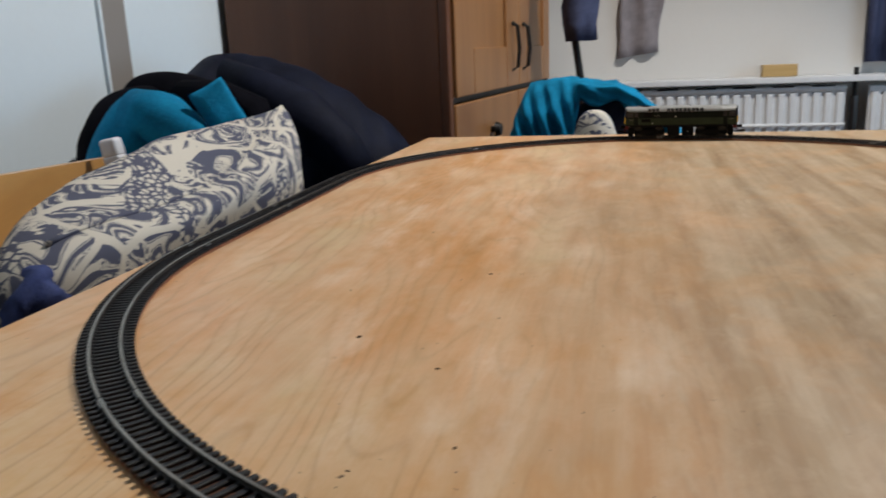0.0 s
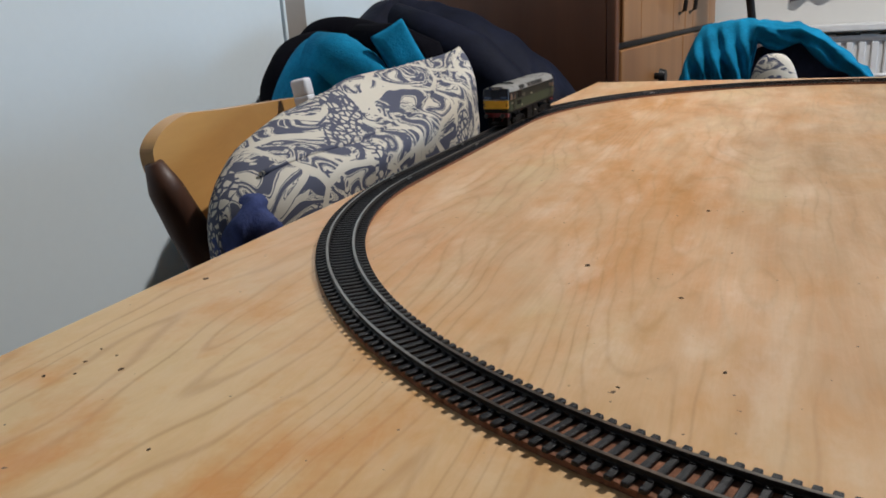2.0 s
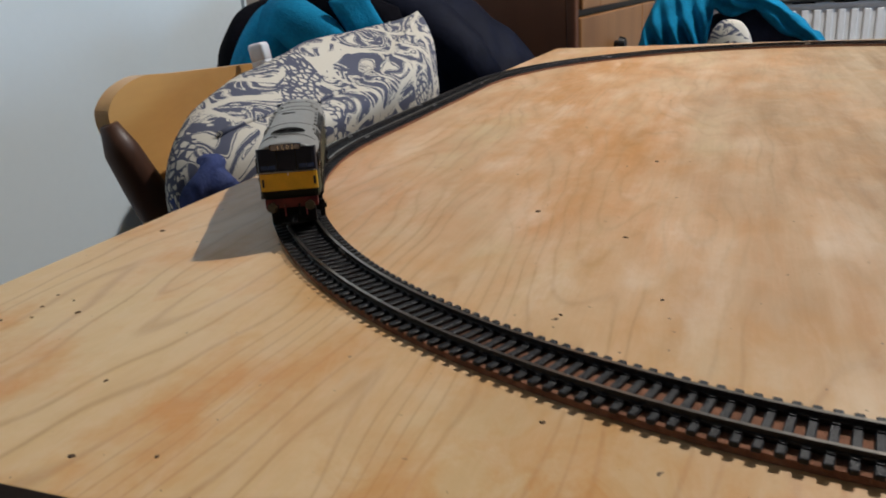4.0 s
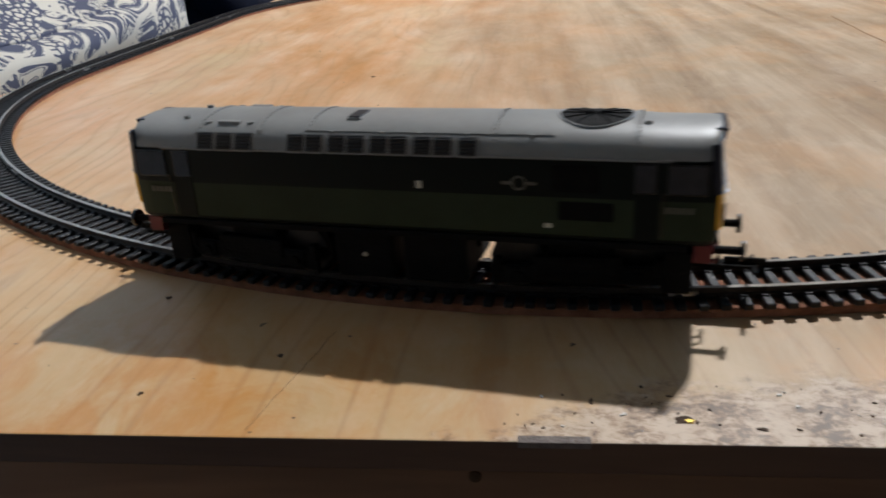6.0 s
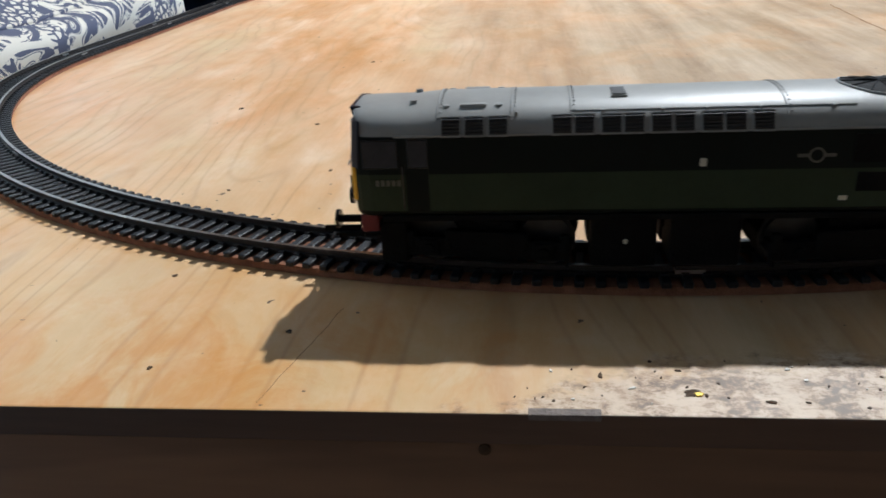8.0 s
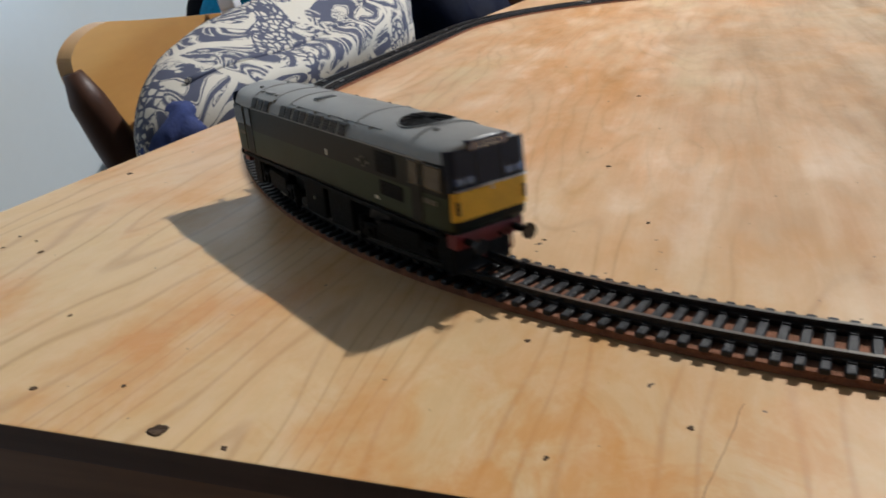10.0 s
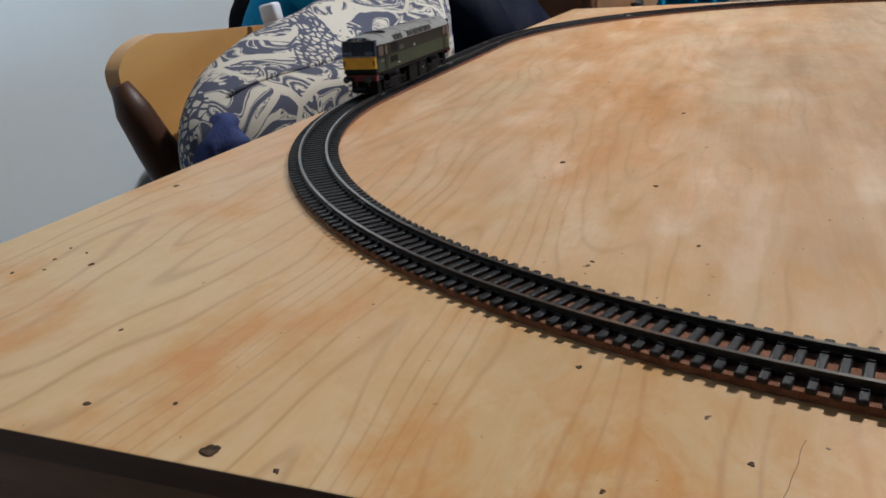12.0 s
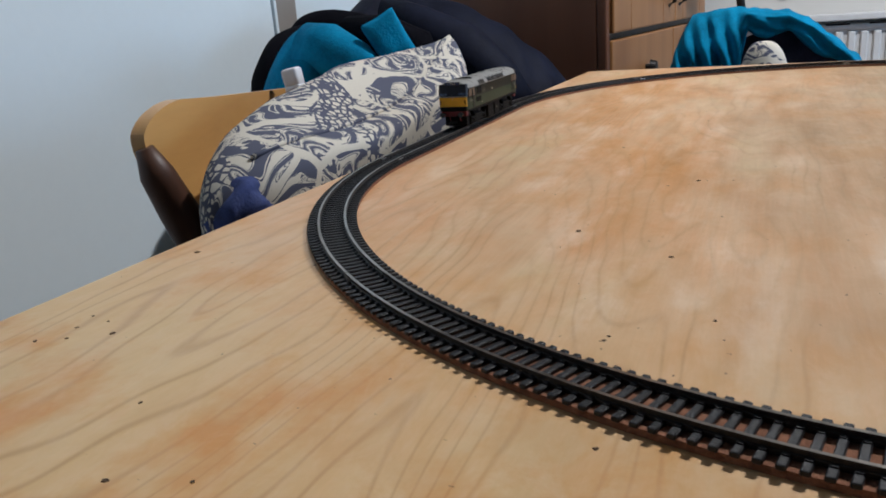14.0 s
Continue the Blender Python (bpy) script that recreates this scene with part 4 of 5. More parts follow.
def chair_shell(bm, line, lo, top, thick):
    """A bent plywood back: along a plan line, up to a height that varies along it."""
    rows = []
    n = 70
    for i in range(n + 1):
        u = (i / n) ** 1.5
        p, d = curve_at(line, u)
        nrm = Vector((-d.y, d.x, 0))
        z1 = top(u)
        ring_pts = []
        steps = 10
        for k in range(steps + 1):
            z = lo + (z1 - lo) * k / steps
            q = p + d * max(0.0, 0.79 - z) * 0.42 * (1 - u) ** 2
            ring_pts.append(Vector((q.x, q.y, z)) + nrm * (thick / 2))
        for k in range(steps, -1, -1):
            z = lo + (z1 - lo) * k / steps
            q = p + d * max(0.0, 0.79 - z) * 0.42 * (1 - u) ** 2
            ring_pts.append(Vector((q.x, q.y, z)) - nrm * (thick / 2))
        rows.append(ring_pts)
    grid_surface(bm, rows, True, True)
    bmesh.ops.recalc_face_normals(bm, faces=bm.faces[:])
    return bm


def curve_at(pts, u):
    """A Catmull-Rom point and heading on a plan line."""
    n = len(pts) - 1
    i = min(n - 1, int(u * n))
    f = u * n - i
    P = [Vector((*pts[max(0, min(n, i + k))], 0)) for k in (-1, 0, 1, 2)]

    def c(x):
        return 0.5 * (2 * P[1] + (P[2] - P[0]) * x + (2 * P[0] - 5 * P[1] + 4 * P[2] - P[3]) * x * x + (3 * P[1] - P[0] - 3 * P[2] + P[3]) * x**3)

    return c(f), (c(f + 0.01) - c(f - 0.01)).normalized()


CHAIR_LINE = [(-0.200, 0.437), (-0.205, 0.50), (-0.220, 0.57), (-0.245, 0.66), (-0.270, 0.75), (-0.290, 0.85), (-0.280, 0.95)]


def armchair():
    c = empty("armchair", (-0.2, 0.7, FLOOR), label="bent beech plywood tub chair with dark edges", category="chair")

    def top(u):
        crown = 0.066 - 0.030 * max(0.0, (u - 0.2) / 0.8)
        k = max(0.0, 1 - u / 0.19)
        return crown - 0.056 * (1 - math.sqrt(1 - k * k)) - FLOOR

    line = [(x + 0.2, y - 0.7) for x, y in CHAIR_LINE]
    part("backrest", made(chair_shell, line, 0.36, top, 0.016), BEECH, c, "varnished golden plywood back", smooth=False)
    # dark rolled edge down the open end of the shell
    pts = [(0.020, -0.08, 0.02), (0.016, -0.120, 0.45), (0.014, -0.206, 0.655), (0.014, -0.233, 0.71), (0.012, -0.252, 0.752), (0.008, -0.258, 0.778)]
    part("edge_post", made(tube, pts, [0.016, 0.021, 0.021, 0.020, 0.017, 0.009], 14), CHAIR_DARK, c, "dark varnished rolled edge", smooth=True)
    part("edge_post", made(tube, [(-0.06, 0.26, 0.02), (-0.06, 0.29, 0.45), (-0.06, 0.28, 0.60)], [0.015, 0.017, 0.012], 12), CHAIR_DARK, c, smooth=True)
    part("seat", made(box, -0.08, 0.16, -0.20, 0.25, 0.40, 0.45, 0.018, None, 3), CHAIR_DARK, c)
    for x, y in ((0.13, -0.17), (0.13, 0.22), (-0.07, 0.22)):
        part("leg", made(rod, (x, y, 0.0), (x, y, 0.40), 0.015, 12, 0.019), CHAIR_DARK, c)


def patterned_pillow():
    m = Matrix.Translation((-0.115, 0.718, -0.091)) @ Matrix.Rotation(radians(90), 4, "Z") @ Matrix.Rotation(radians(8), 4, "X") @ Matrix.Rotation(radians(-6.3), 4, "Y")
    p = empty("pillow", label="cream and slate blue printed cotton pillow", category="pillow")
    p.matrix_basis = m
    part("cover", made(pillow_mesh, 0.60, 0.335, 0.15, 44, 36, 3.0, 0.17, 0.034), PRINT, p, smooth=True)
    bm = bmesh.new()
    pts = []
    for i in range(33):
        u = -0.8 + 1.6 * i / 32
        drop = 0.17 * 0.335 * (max(0.0, -u - 0.15) / 0.85) ** 4.5
        sag = 0.034 * (1 - u * u)
        pts.append((u * 0.30, -sag, 0.1675 * (1 - 0.055 * (1 - u * u)) + 0.001 - drop - sag))
    tube(bm, pts, 0.0026, 7)
    part("piping", bm, PRINT, p, "seam along the upper edge", smooth=True)
    lin = made(cloth_lump, dome(-0.262, -0.014, 0.050, 0.124, 0.034, 0.032), 30, 40, 0.006, 4)
    part("lining", lin, LINING, p, "royal blue lining poking from the corner", smooth=True)
    return p


def jackets():
    j = empty("padded_jacket", (-0.36, 1.42, FLOOR + 0.45), label="navy black padded jacket heaped over a low table", category="jacket")
    o = -(FLOOR + 0.45)

    def mound(u, a):
        """Steep towards the wall, a long slope towards the wardrobe's front."""
        c, n = math.cos(a), math.sin(a)
        p = 1.9 if c > 0 else 2.6
        k = max(0.02, (1 - u**p) ** (1 / p) if u < 1 else 0.02)
        return ((0.435 if c > 0 else 0.195) * k * c - 0.02 * u, (0.27 if n > 0 else 0.24) * k * n, 0.178 * u + o * u)

    part("shell", made(cloth_lump, mound, 96, 7, 0.009, 5, 44), NAVY, j, "padded body of the jacket", smooth=True)
    sl = bmesh.new()
    tube(sl, [(0.01, -0.10, 0.140 + o), (0.09, -0.12, 0.112 + o), (0.17, -0.13, 0.062 + o), (0.24, -0.14, 0.0 + o), (0.29, -0.14, -0.08 + o)], [0.030, 0.044, 0.048, 0.050, 0.046], 18)
    for v in sl.verts:
        n = noise.noise(v.co * 13) * 0.010
        v.co += Vector((n, n * 0.5, n))
    part("sleeve", sl, NAVY, j, "padded sleeve lying down the slope", smooth=True)
    hood = made(cloth_lump, dome(-0.06, -0.20, 0.02 + o, 0.150 + o, 0.13, 0.07, 2.2), 48, 12, 0.009, 17, 22)
    part("hood", hood, BLACK_CLOTH, j, "dark hood folded over", smooth=True)
    tagged(part("side_table", made(box, -0.40, -0.02, 0.86, 1.60, FLOOR + 0.42, FLOOR + 0.449, 0.006), CHAIR_DARK), "dark low table under the heaped clothes", "table")
    c = empty("black_coat", (-0.44, 1.195, FLOOR + 0.45), label="black coat slung over the teal hoodie", category="coat")
    part("coat_body", made(cloth_lump, dome(0.0, 0.0, 0.0, 0.129 + o, 0.12, 0.225, 2.7), 56, 11, 0.010, 9, 28), BLACK_CLOTH, c, smooth=True)
    sl = made(tube, [(0.10, -0.05, 0.108 + o), (0.17, -0.06, 0.100 + o), (0.23, -0.07, 0.075 + o), (0.26, -0.07, 0.0 + o)], [0.030, 0.034, 0.034, 0.030], 16)
    for v in sl.verts:
        v.co += Vector((1, 1, 1)) * (noise.noise(v.co * 24) * 0.008)
    part("sleeve", sl, BLACK_CLOTH, c, "black sleeve across the hoodie", smooth=True)
    h = empty("teal_hoodie", (-0.312, 0.985, FLOOR + 0.45), label="teal fleece hoodie heaped under the coat", category="hoodie")
    part("body", made(cloth_lump, dome(0.004, 0.0, 0.0, 0.125 + o, 0.122, 0.150, 2.2), 60, 12, 0.013, 13, 30), TEAL, h, smooth=True)
    sl = made(tube, [(0.0, -0.04, 0.095 + o), (0.04, -0.05, 0.092 + o), (0.09, -0.06, 0.065 + o), (0.14, -0.07, 0.030 + o), (0.17, -0.07, -0.04 + o)], [0.030, 0.034, 0.033, 0.031, 0.028], 22)
    for v in sl.verts:
        v.co += Vector((1, 1, 1)) * (noise.noise(v.co * 20) * 0.010)
    part("sleeve", sl, TEAL, h, "teal sleeve folded down", smooth=True)
    bm = bmesh.new()
    pillow_mesh(bm, 0.056, 0.084, 0.026, 14, 14, 7.0)
    ob = tagged(part("teal_cushion", bm, TEAL, smooth=True), "small bright teal cushion", "cushion")
    ob.matrix_basis = Matrix.Translation((-0.163, 0.940, 0.095)) @ Matrix.Rotation(radians(28), 4, "Z") @ Matrix.Rotation(radians(-27), 4, "Y")
    bot = empty("white_bottle", (-0.175, 0.785, FLOOR + 0.453), label="tall white plastic bottle leaning on the chair", category="bottle")
    m = Matrix.Rotation(radians(-10), 4, "Y")
    part("bottle_body", made(box, -0.0125, 0.0125, -0.010, 0.010, 0.002, 0.355, 0.005, m, 4), WHITE_PLASTIC, bot, smooth=True)
    part("cap", made(box, -0.0122, 0.0122, -0.0098, 0.0098, 0.352, 0.377, 0.006, m, 4), WHITE_PLASTIC, bot, smooth=True)


def wardrobe():
    """Its near front corner is the origin; x runs out of the front, y along the front."""
    w = empty("wardrobe", (-0.004, 1.76, FLOOR), -6.3, "walnut sided wardrobe with honey pine doors over drawers", "wardrobe")
    depth, width = 0.60, 1.17
    part("carcass", made(box, -depth, -0.02, 0.0, width, 0.0, 2.05, 0.004), WARDROBE, w, "dark walnut carcass")
    part("corner_post", made(box, -0.0195, 0.004, 0.0, 0.028, 0.0, 2.05, 0.005), WARDROBE, w)
    part("corner_post", made(box, -0.0195, 0.004, width - 0.02, width, 0.0, 2.05, 0.005), WARDROBE, w)
    part("cornice", made(box, -depth, 0.03, -0.02, width, 2.051, 2.10, 0.008), WARDROBE, w)
    # added black sheet that darkens the gaps as shade would
    part("shadow_gap", made(box, -0.0195, -0.012, 0.029, width - 0.021, 0.0, 2.045), IRON, w, "black sheet for the shade in the door gaps")
    zd = 0.795
    for a, b, s, rail in ((0.032, 0.672, 0.586, 0.150), (0.679, 1.146, 0.722, 0.10)):
        d = part("wardrobe_door", made(box, -0.011, 0.004, a, b, zd + 0.008, 2.03, 0.003), HONEY, w, "honey pine panelled door")
        for s0, s1, z0, z1 in ((a, a + rail, zd + 0.008, 2.03), (b - rail, b, zd + 0.008, 2.03), (a + rail + 0.001, b - rail - 0.001, zd + 0.008, zd + 0.126), (a + rail + 0.001, b - rail - 0.001, 1.93, 2.03)):
            part("stile", made(box, 0.0045, 0.013, s0, s1, z0, z1, 0.004), HONEY, d)
        part("handle", made(tube, [(0.013, s, zd + 0.055), (0.030, s, zd + 0.065), (0.036, s, zd + 0.12), (0.030, s, zd + 0.185), (0.013, s, zd + 0.195)], 0.0065, 8), IRON, d, "black iron bow handle")
        for zb in (0.06, 0.428):
            dr = part("drawer_front", made(box, -0.011, 0.008, a, b, zb, zb + 0.358, 0.005), HONEY, w, "honey pine drawer front")
            m = 0.345 if a < 0.1 else (a + b) / 2
            kb = made(rod, (0.008, m, zb + 0.268), (0.022, m, zb + 0.268), 0.009, 12)
            rod(kb, (0.022, m, zb + 0.268), (0.038, m, zb + 0.268), 0.021, 18, 0.016)
            part("knob", kb, IRON, dr, "black iron knob")


def radiator():
    x0, x1 = 0.16, 1.185
    r = empty("radiator", ((x0 + x1) / 2, Y1 - 0.09, FLOOR), label="white ribbed panel radiator under a shelf", category="radiator")
    hw = (x1 - x0) / 2
    part("panel", made(box, -hw, hw, -0.004, 0.012, 0.14, 0.735, 0.004), ENAMEL, r)
    n = 26
    for k in range(n):
        x = -hw + (k + 0.5) * 2 * hw / n
        part("rib", made(box, x - 0.012, x + 0.012, -0.014, -0.0045, 0.16, 0.715, 0.004, None, 1), ENAMEL, r)
    part("top_rail", made(tube, [(-hw, -0.006, 0.728), (hw, -0.006, 0.728)], 0.011, 10), ENAMEL, r)
    part("mid_rail", made(tube, [(-hw, -0.018, 0.60), (hw, -0.018, 0.60)], 0.006, 8), ENAMEL, r)
    v = part("valve", made(rod, (hw + 0.03, 0, 0.58), (hw + 0.03, 0, 0.70), 0.017, 14, 0.014), SHEEN_BLACK, r, "dark thermostat valve")
    part("pipe", made(rod, (hw + 0.03, 0, 0.002), (hw + 0.03, 0, 0.80), 0.0085, 10), IRON, r)
    for k in range(7):
        x = -hw + 0.10 + k * 0.135
        part("grille_slot", made(box, x, x + 0.075, -0.016, 0.010, 0.7365, 0.741, 0.001), SHEEN_BLACK, r)
    s = tagged(part("shelf", made(box, 0.14, 2.0, Y1 - 0.13, Y1 - 0.002, 0.002, 0.024, 0.004), ENAMEL), "white painted shelf over the radiator", "shelf")
    tagged(part("wood_offcut", made(box, 0.90, 1.02, Y1 - 0.09, Y1 - 0.04, 0.025, 0.068, 0.003), PINE_OFFCUT), "small pine block lying on the shelf", "wood block")
    # second radiator section beyond the pipe
    r2 = empty("radiator", (1.52, Y1 - 0.09, FLOOR), label="white panel radiator beside the pipe", category="radiator")
    part("panel", made(box, -0.26, 0.26, -0.004, 0.012, 0.14, 0.735, 0.004), ENAMEL, r2)
    for k in range(13):
        x = -0.24 + k * 0.04
        part("rib", made(box, x - 0.012, x + 0.012, -0.014, -0.0045, 0.16, 0.715, 0.004, None, 1), ENAMEL, r2)


def hanging_things():
    # stand with hung clothes at the end of the wardrobe
    st = empty("clothes_stand", (0.268, 2.5, FLOOR), label="black metal clothes stand with dark garments", category="clothes stand")
    part("pole", made(tube, [(0.0, 0, 0.015), (0.004, 0, 0.80), (-0.034, 0, 1.06), (-0.05, 0, 1.75)], 0.012, 12), IRON, st)
    part("foot", made(rod, (0, 0, 0.0), (0, 0, 0.016), 0.14, 28), IRON, st)
    part("garment", made(cloth_lump, dome(0.0, 0.0, 0.93, 1.70, 0.052, 0.05, 2.2), 36, 14, 0.014, 21, 24), DENIM, st, "hanging dark blue garment", smooth=True)
    tagged(part("hanging_coat", made(cloth_lump, dome(0.06, 2.985, -0.02, 0.92, 0.055, 0.05, 3.2), 30, 12, 0.010, 31, 22), DENIM, smooth=True), "dusky blue coat hung at the wardrobe's end", "coat")
    # flat sheet coloured as the shadow shape on the wall, and the curtain's edge
    bm = bmesh.new()
    rows = []
    for i in range(15):
        z = 0.108 + 0.60 * i / 14
        row = []
        for k in range(13):
            u = k / 12
            row.append((0.375 + 0.155 * u + 0.055 * (i / 14) + 0.006 * math.sin(u * 9 + i), Y1 - 0.018 - 0.010 * math.sin(u * 11 + i * 0.4), z + 0.022 * u))
        rows.append(row)
    front = rows
    back = [[(x, y + 0.007, z) for x, y, z in reversed(r)] for r in rows]
    grid_surface(bm, [a + b for a, b in zip(front, back)], True, True)
    bmesh.ops.recalc_face_normals(bm, faces=bm.faces[:])
    tagged(part("scarf", bm, PURPLE_SHADE, smooth=True), "mauve grey sheet for a shadow shape on the wall", "scarf")
    bm = bmesh.new()
    rows = []
    for i in range(9):
        z = 0.066 + 1.3 * i / 8
        f = [(1.25 + 0.35 * k / 30, Y1 - 0.045 - 0.018 * math.sin(k * 1.1), z) for k in range(31)]
        b = [(x, y + 0.008, zz) for x, y, zz in reversed(f)]
        rows.append(f + b)
    grid_surface(bm, rows, True, True)
    bmesh.ops.recalc_face_normals(bm, faces=bm.faces[:])
    tagged(part("curtain", bm, DENIM, smooth=True), "dusky blue curtain hanging in folds", "curtain")


def blanket_chair():
    c = empty("side_chair", (0.335, 1.87, FLOOR), label="dark chair hidden under a teal blanket", category="chair")
    part("seat", made(box, -0.17, 0.17, -0.20, 0.16, 0.42, 0.46, 0.01), CHAIR_DARK, c)
    for x in (-0.15, 0.15):
        for y in (-0.17, 0.14):
            part("leg", made(rod, (x, y, 0), (x, y, 0.42), 0.015, 10, 0.018), CHAIR_DARK, c)
    bl = empty("teal_blanket", (0.335, 1.87, FLOOR + 0.46), label="crumpled teal fleece blanket over a chair", category="blanket")
    o = -(FLOOR + 0.46)

    crest = [(0.135, -0.03), (0.155, 0.03), (0.18, 0.078), (0.21, 0.089), (0.26, 0.093), (0.33, 0.086), (0.39, 0.077), (0.43, 0.060), (0.475, 0.026), (0.53, -0.025), (0.56, -0.06), (0.58, -0.12)]

    def along(x):
        for (xa, za), (xb, zb) in zip(crest, crest[1:]):
            if x <= xb:
                return za + (zb - za) * (x - xa) / (xb - xa)
        return crest[-1][1]

    bm = bmesh.new()
    rows = []
    for i in range(111):
        x = 0.136 + 0.442 * i / 110
        top = along(x)
        k = min(1.0, max(0.0, (x - 0.272) / 0.035))
        k = k * k * (3 - 2 * k)
        low = (-0.24) * (1 - k) + (top - 0.046 - 0.010 * math.sin(x * 60)) * k
        front = []
        for j in range(31):
            v = j / 30
            if v < 0.3:
                w = v / 0.3
                y, z = 0.07 - 0.085 * w, top - 0.030 * (1 - w) ** 2
            else:
                w = (v - 0.3) / 0.7
                y, z = -0.015 - 0.075 * min(1.0, w * 3.0) ** 0.6 + 0.02 * max(0.0, w - 0.5) * k, top - (top - low) * w**1.35
            pleat = math.sin(x * 175 + 5 * math.sin(z * 14) + 1.5 * v) * 0.011 * (1 - k) * min(1.0, v * 1.6)
            ridge = math.sin((z - top) * 190 + x * 35 + 4 * noise.noise(Vector((x * 12, z * 12, 2.0)))) * 0.0055 * k * v
            n = noise.noise(Vector((x * 30, y * 22, z * 24))) * 0.007 + noise.noise(Vector((x * 70, y * 60, z * 60))) * 0.0025
            front.append((x - 0.335 + n * 0.6, y - pleat - ridge + n, z + o + n * (1.0 if v < 0.5 else 0.4)))
        rows.append(front + [(px, py + 0.010, pz - 0.006) for px, py, pz in reversed(front)])
    grid_surface(bm, rows, True, True)
    bmesh.ops.recalc_face_normals(bm, faces=bm.faces[:])
    part("sheet", bm, TEAL, bl, "folded teal fleece with hanging pleats", smooth=True)
    # hollow under the fold: shaded teal painted as a dark blue cloth
    part("lining", made(cloth_lump, dome(0.05, 0.06, 0.0, 0.044 + o, 0.145, 0.06, 3.0), 60, 12, 0.010, 47, 26), DENIM, bl, "blanket's inside, dark blue for teal in shade", smooth=True)
    ob = tagged(part("cushion", made(cloth_lump, dome(0.0, 0.0, 0.0, 0.31, 0.062, 0.035, 3.0), 48, 8, 0.003, 53, 30), PRINT, smooth=True), "slate and cream printed cushion under the blanket", "cushion")
    ob.location = (0.343, 1.735, FLOOR + 0.462)


def ceiling_lamp():
    l = empty("ceiling_light", (1.15, 1.56, CEILING - 0.02), label="pendant lamp with an opaque white shade", category="ceiling light")
    part("flex", made(rod, (0, 0, -0.002), (0, 0, -0.27), 0.003, 8), ENAMEL, l)
    part("rose", made(rod, (0, 0, -0.025), (0, 0, -0.001), 0.03, 20, 0.04), ENAMEL, l)
    part("holder", made(rod, (0, 0, -0.27), (0, 0, -0.33), 0.018, 16), ENAMEL, l)
    bm = bmesh.new()
    rows = []
    for r, z in ((0.030, -0.28), (0.13, -0.40), (0.133, -0.40), (0.033, -0.278)):
        rows.append([(r * math.cos(2 * math.pi * k / 36), r * math.sin(2 * math.pi * k / 36), z) for k in range(36)])
    rows.append(rows[0])
    grid_surface(bm, rows, True)
    bmesh.ops.remove_doubles(bm, verts=bm.verts, dist=1e-5)
    bmesh.ops.recalc_face_normals(bm, faces=bm.faces[:])
    part("shade", bm, LAMP_SHADE, l)


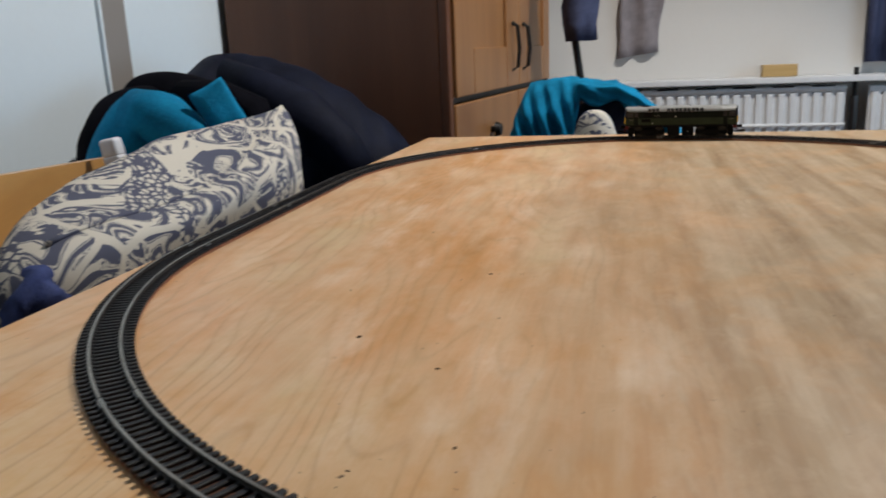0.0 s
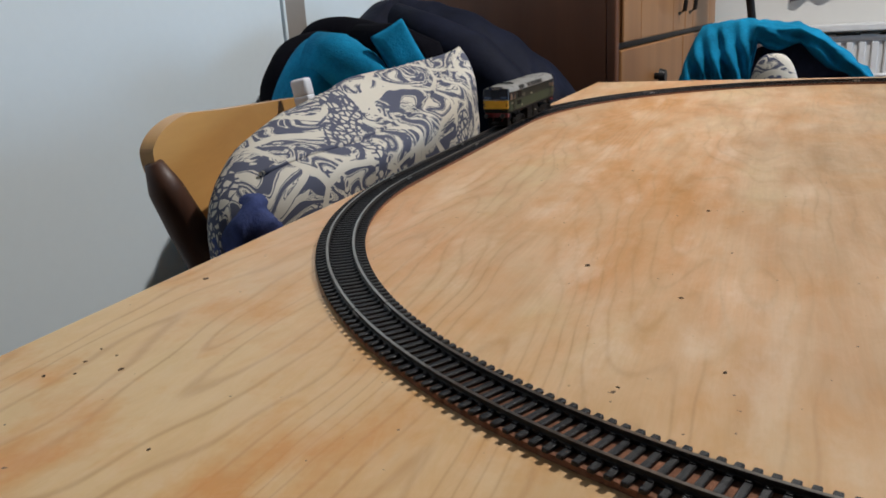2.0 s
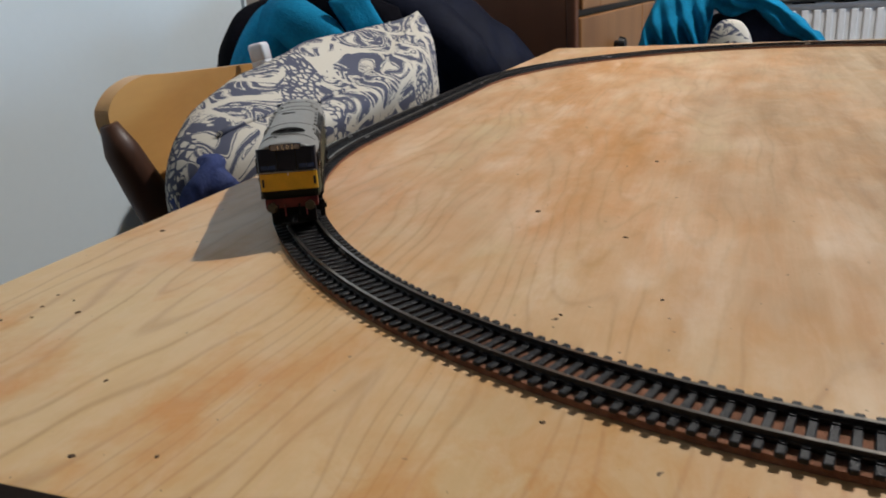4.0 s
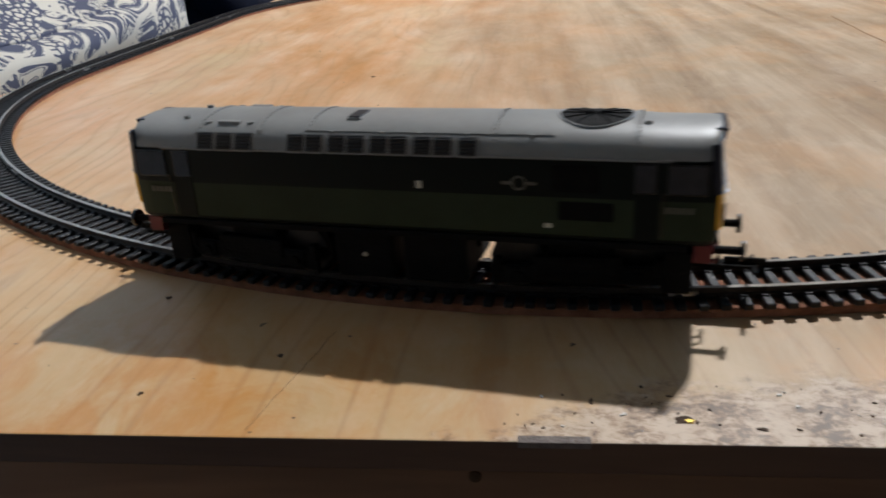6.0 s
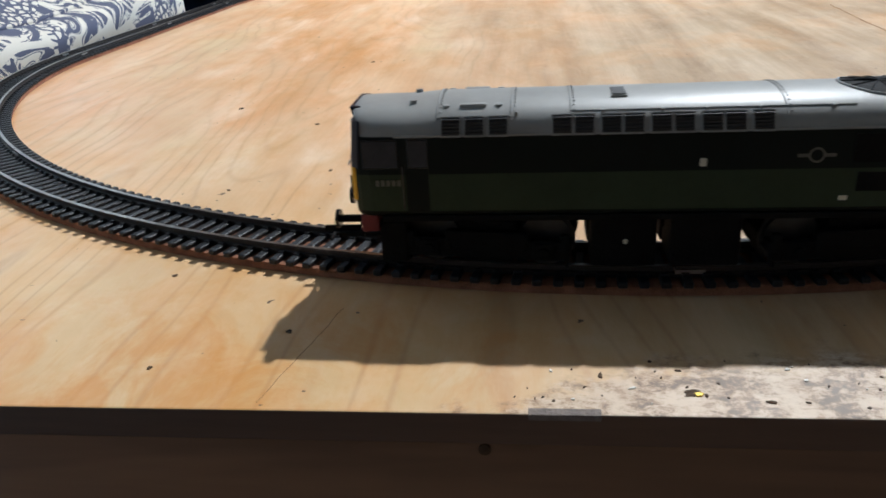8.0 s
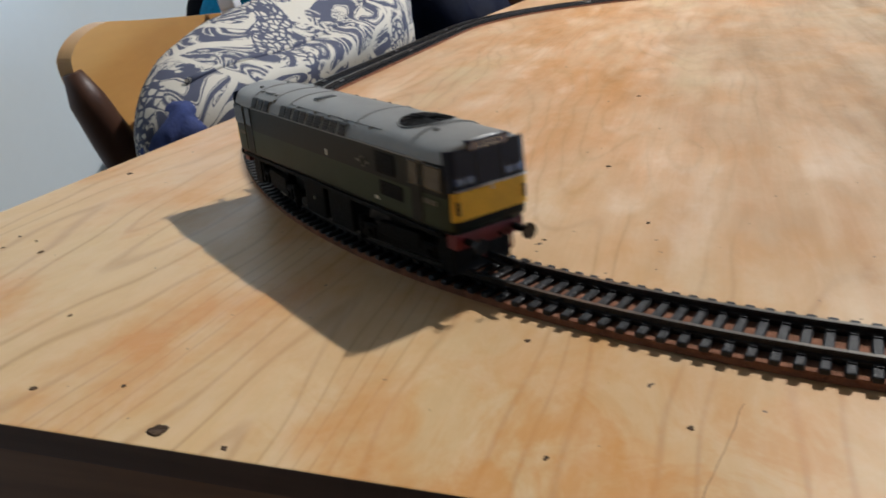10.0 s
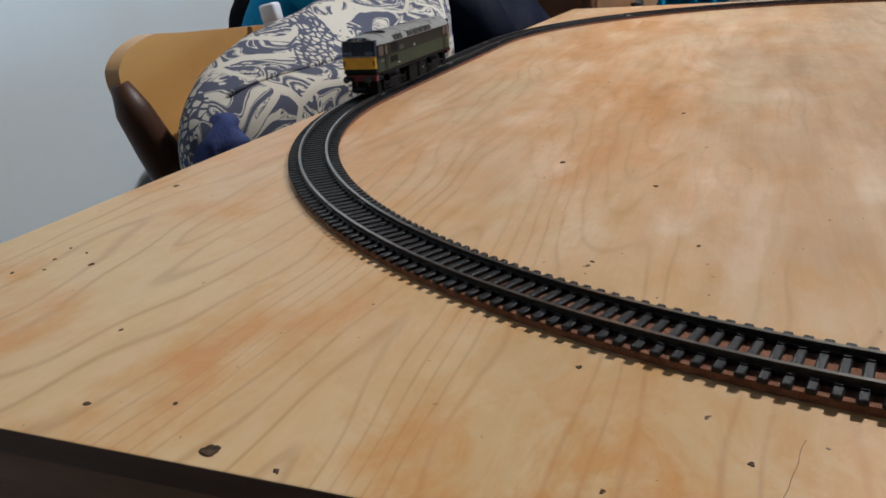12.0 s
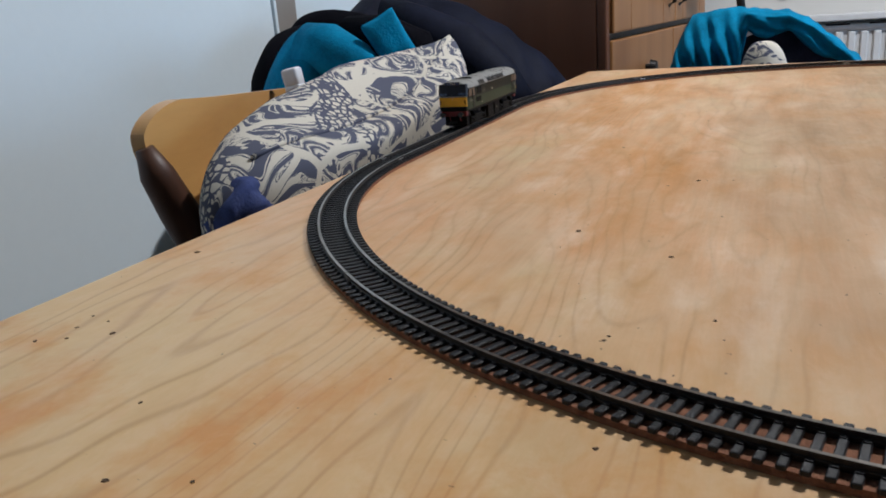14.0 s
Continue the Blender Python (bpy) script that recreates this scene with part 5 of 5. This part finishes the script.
# ---- marks on the board ----
def marks():
    """Knots, chips, screw heads and cracks with their own shape on the ply."""
    def blot(name, x, y, r, mat, label, stretch=1.0, seed=0, h=0.0005, rot=0.0):
        bm = bmesh.new()
        n = 16
        rim = []
        for k in range(n):
            a = 2 * math.pi * k / n
            q = r * (0.75 + 0.5 * noise.noise(Vector((math.cos(a) * 1.5, math.sin(a) * 1.5, seed))))
            px, py = q * math.cos(a) * stretch, q * math.sin(a)
            rim.append((px * math.cos(rot) - py * math.sin(rot), px * math.sin(rot) + py * math.cos(rot)))
        lo = [bm.verts.new((px, py, 0.0)) for px, py in rim]
        hi = [bm.verts.new((px * 0.85, py * 0.85, h)) for px, py in rim]
        for k in range(n):
            bm.faces.new((lo[k], lo[(k + 1) % n], hi[(k + 1) % n], hi[k]))
        bm.faces.new(hi)
        ob = part(name, bm, mat)
        ob.location = (x, y, 0.0)
        return tagged(ob, label, "mark", "marks on the board")

    blot("knot", 0.222, 0.007, 0.0036, KNOT, "dark filled screw hole in the ply", 1.1, 1)
    for k, (x, y, r) in enumerate(((0.168, 0.018, 0.0017), (0.076, 0.116, 0.0024), (0.141, 0.063, 0.0013), (0.029, 0.236, 0.0030), (0.310, 0.454, 0.0026), (0.327, 0.018, 0.0013), (0.360, 0.038, 0.0013), (0.311, 0.270, 0.0019), (0.338, 0.186, 0.0017), (0.252, 0.312, 0.0028), (0.298, 0.161, 0.0013), (0.310, 0.075, 0.0015), (0.196, 0.025, 0.0011), (0.245, 0.004, 0.0016), (0.062, 0.128, 0.0012), (0.052, 0.118, 0.0013), (0.058, 0.106, 0.0012), (0.045, 0.100, 0.0016), (0.048, 0.132, 0.0012))):
        blot("speck", x, y, r * 0.72, KNOT, "small dark dent in the varnish", 1.3, k + 2.5, 0.0003, k * 0.9)
    blot("knot", 0.4676, 0.0094, 0.0021, KNOT, "dark torn hollow beside the brass flake", 1.5, 61.7, 0.0002, 0.3)
    blot("speck", 0.4692, 0.0086, 0.0013, BRASS, "yellow brass flake near the edge", 1.2, 55.3, 0.0004)
    tagged(part("splinter", made(box, 0.4285, 0.4455, -0.0006, 0.0021, -0.0014, 0.0003, 0.0002), SPLINTER), "grey splintered strip at the board's edge", "splinter")
    for k in range(64):
        x = 0.425 + 0.145 * random.random()
        y = 0.004 + 0.020 * random.random() * (0.4 + 0.6 * min(1, (x - 0.39) / 0.06))
        blot("fleck", x, y, 0.0002 + 0.0006 * random.random() ** 2, KNOT if random.random() < 0.8 else PAINT_WHITE, "scuffed fleck of torn veneer", 1.0 + random.random() * 1.5, k + 70.5, 0.0003, random.random() * 3)
    
    def crack(x0, y0, x1, y1, w=0.00035, wob=0.001, seed=0.0):
        pts = []
        for k in range(15):
            u = k / 14
            o = noise.noise(Vector((u * 6, seed, 0))) * wob
            pts.append((x0 + (x1 - x0) * u + o, y0 + (y1 - y0) * u, 0.0))
        ob = part("crack", made(tube, pts, w, 4), CRACK)
        tagged(ob, "thin dark crack along the grain", "mark", "marks on the board")
    crack(0.3615, 0.003, 0.373, 0.052, 0.0001, 0.0008, 3.0)
    crack(0.7234, 0.676, 0.7025, 0.417, 0.0004, 0.002, 11.0)
    ob = part("knot", made(rod, (0.4178, 0.0031, -0.0127), (0.4178, 0.0025, -0.0127), 0.0016, 12), KNOT)
    tagged(ob, "dark knot in the front batten", "mark", "marks on the board")


room()
baseboard_table()
LOCO, BOGIES = locomotive()
wardrobe()
radiator()
hanging_things()
blanket_chair()
armchair()
patterned_pillow()
jackets()
ceiling_lamp()
marks()
track()
motions()
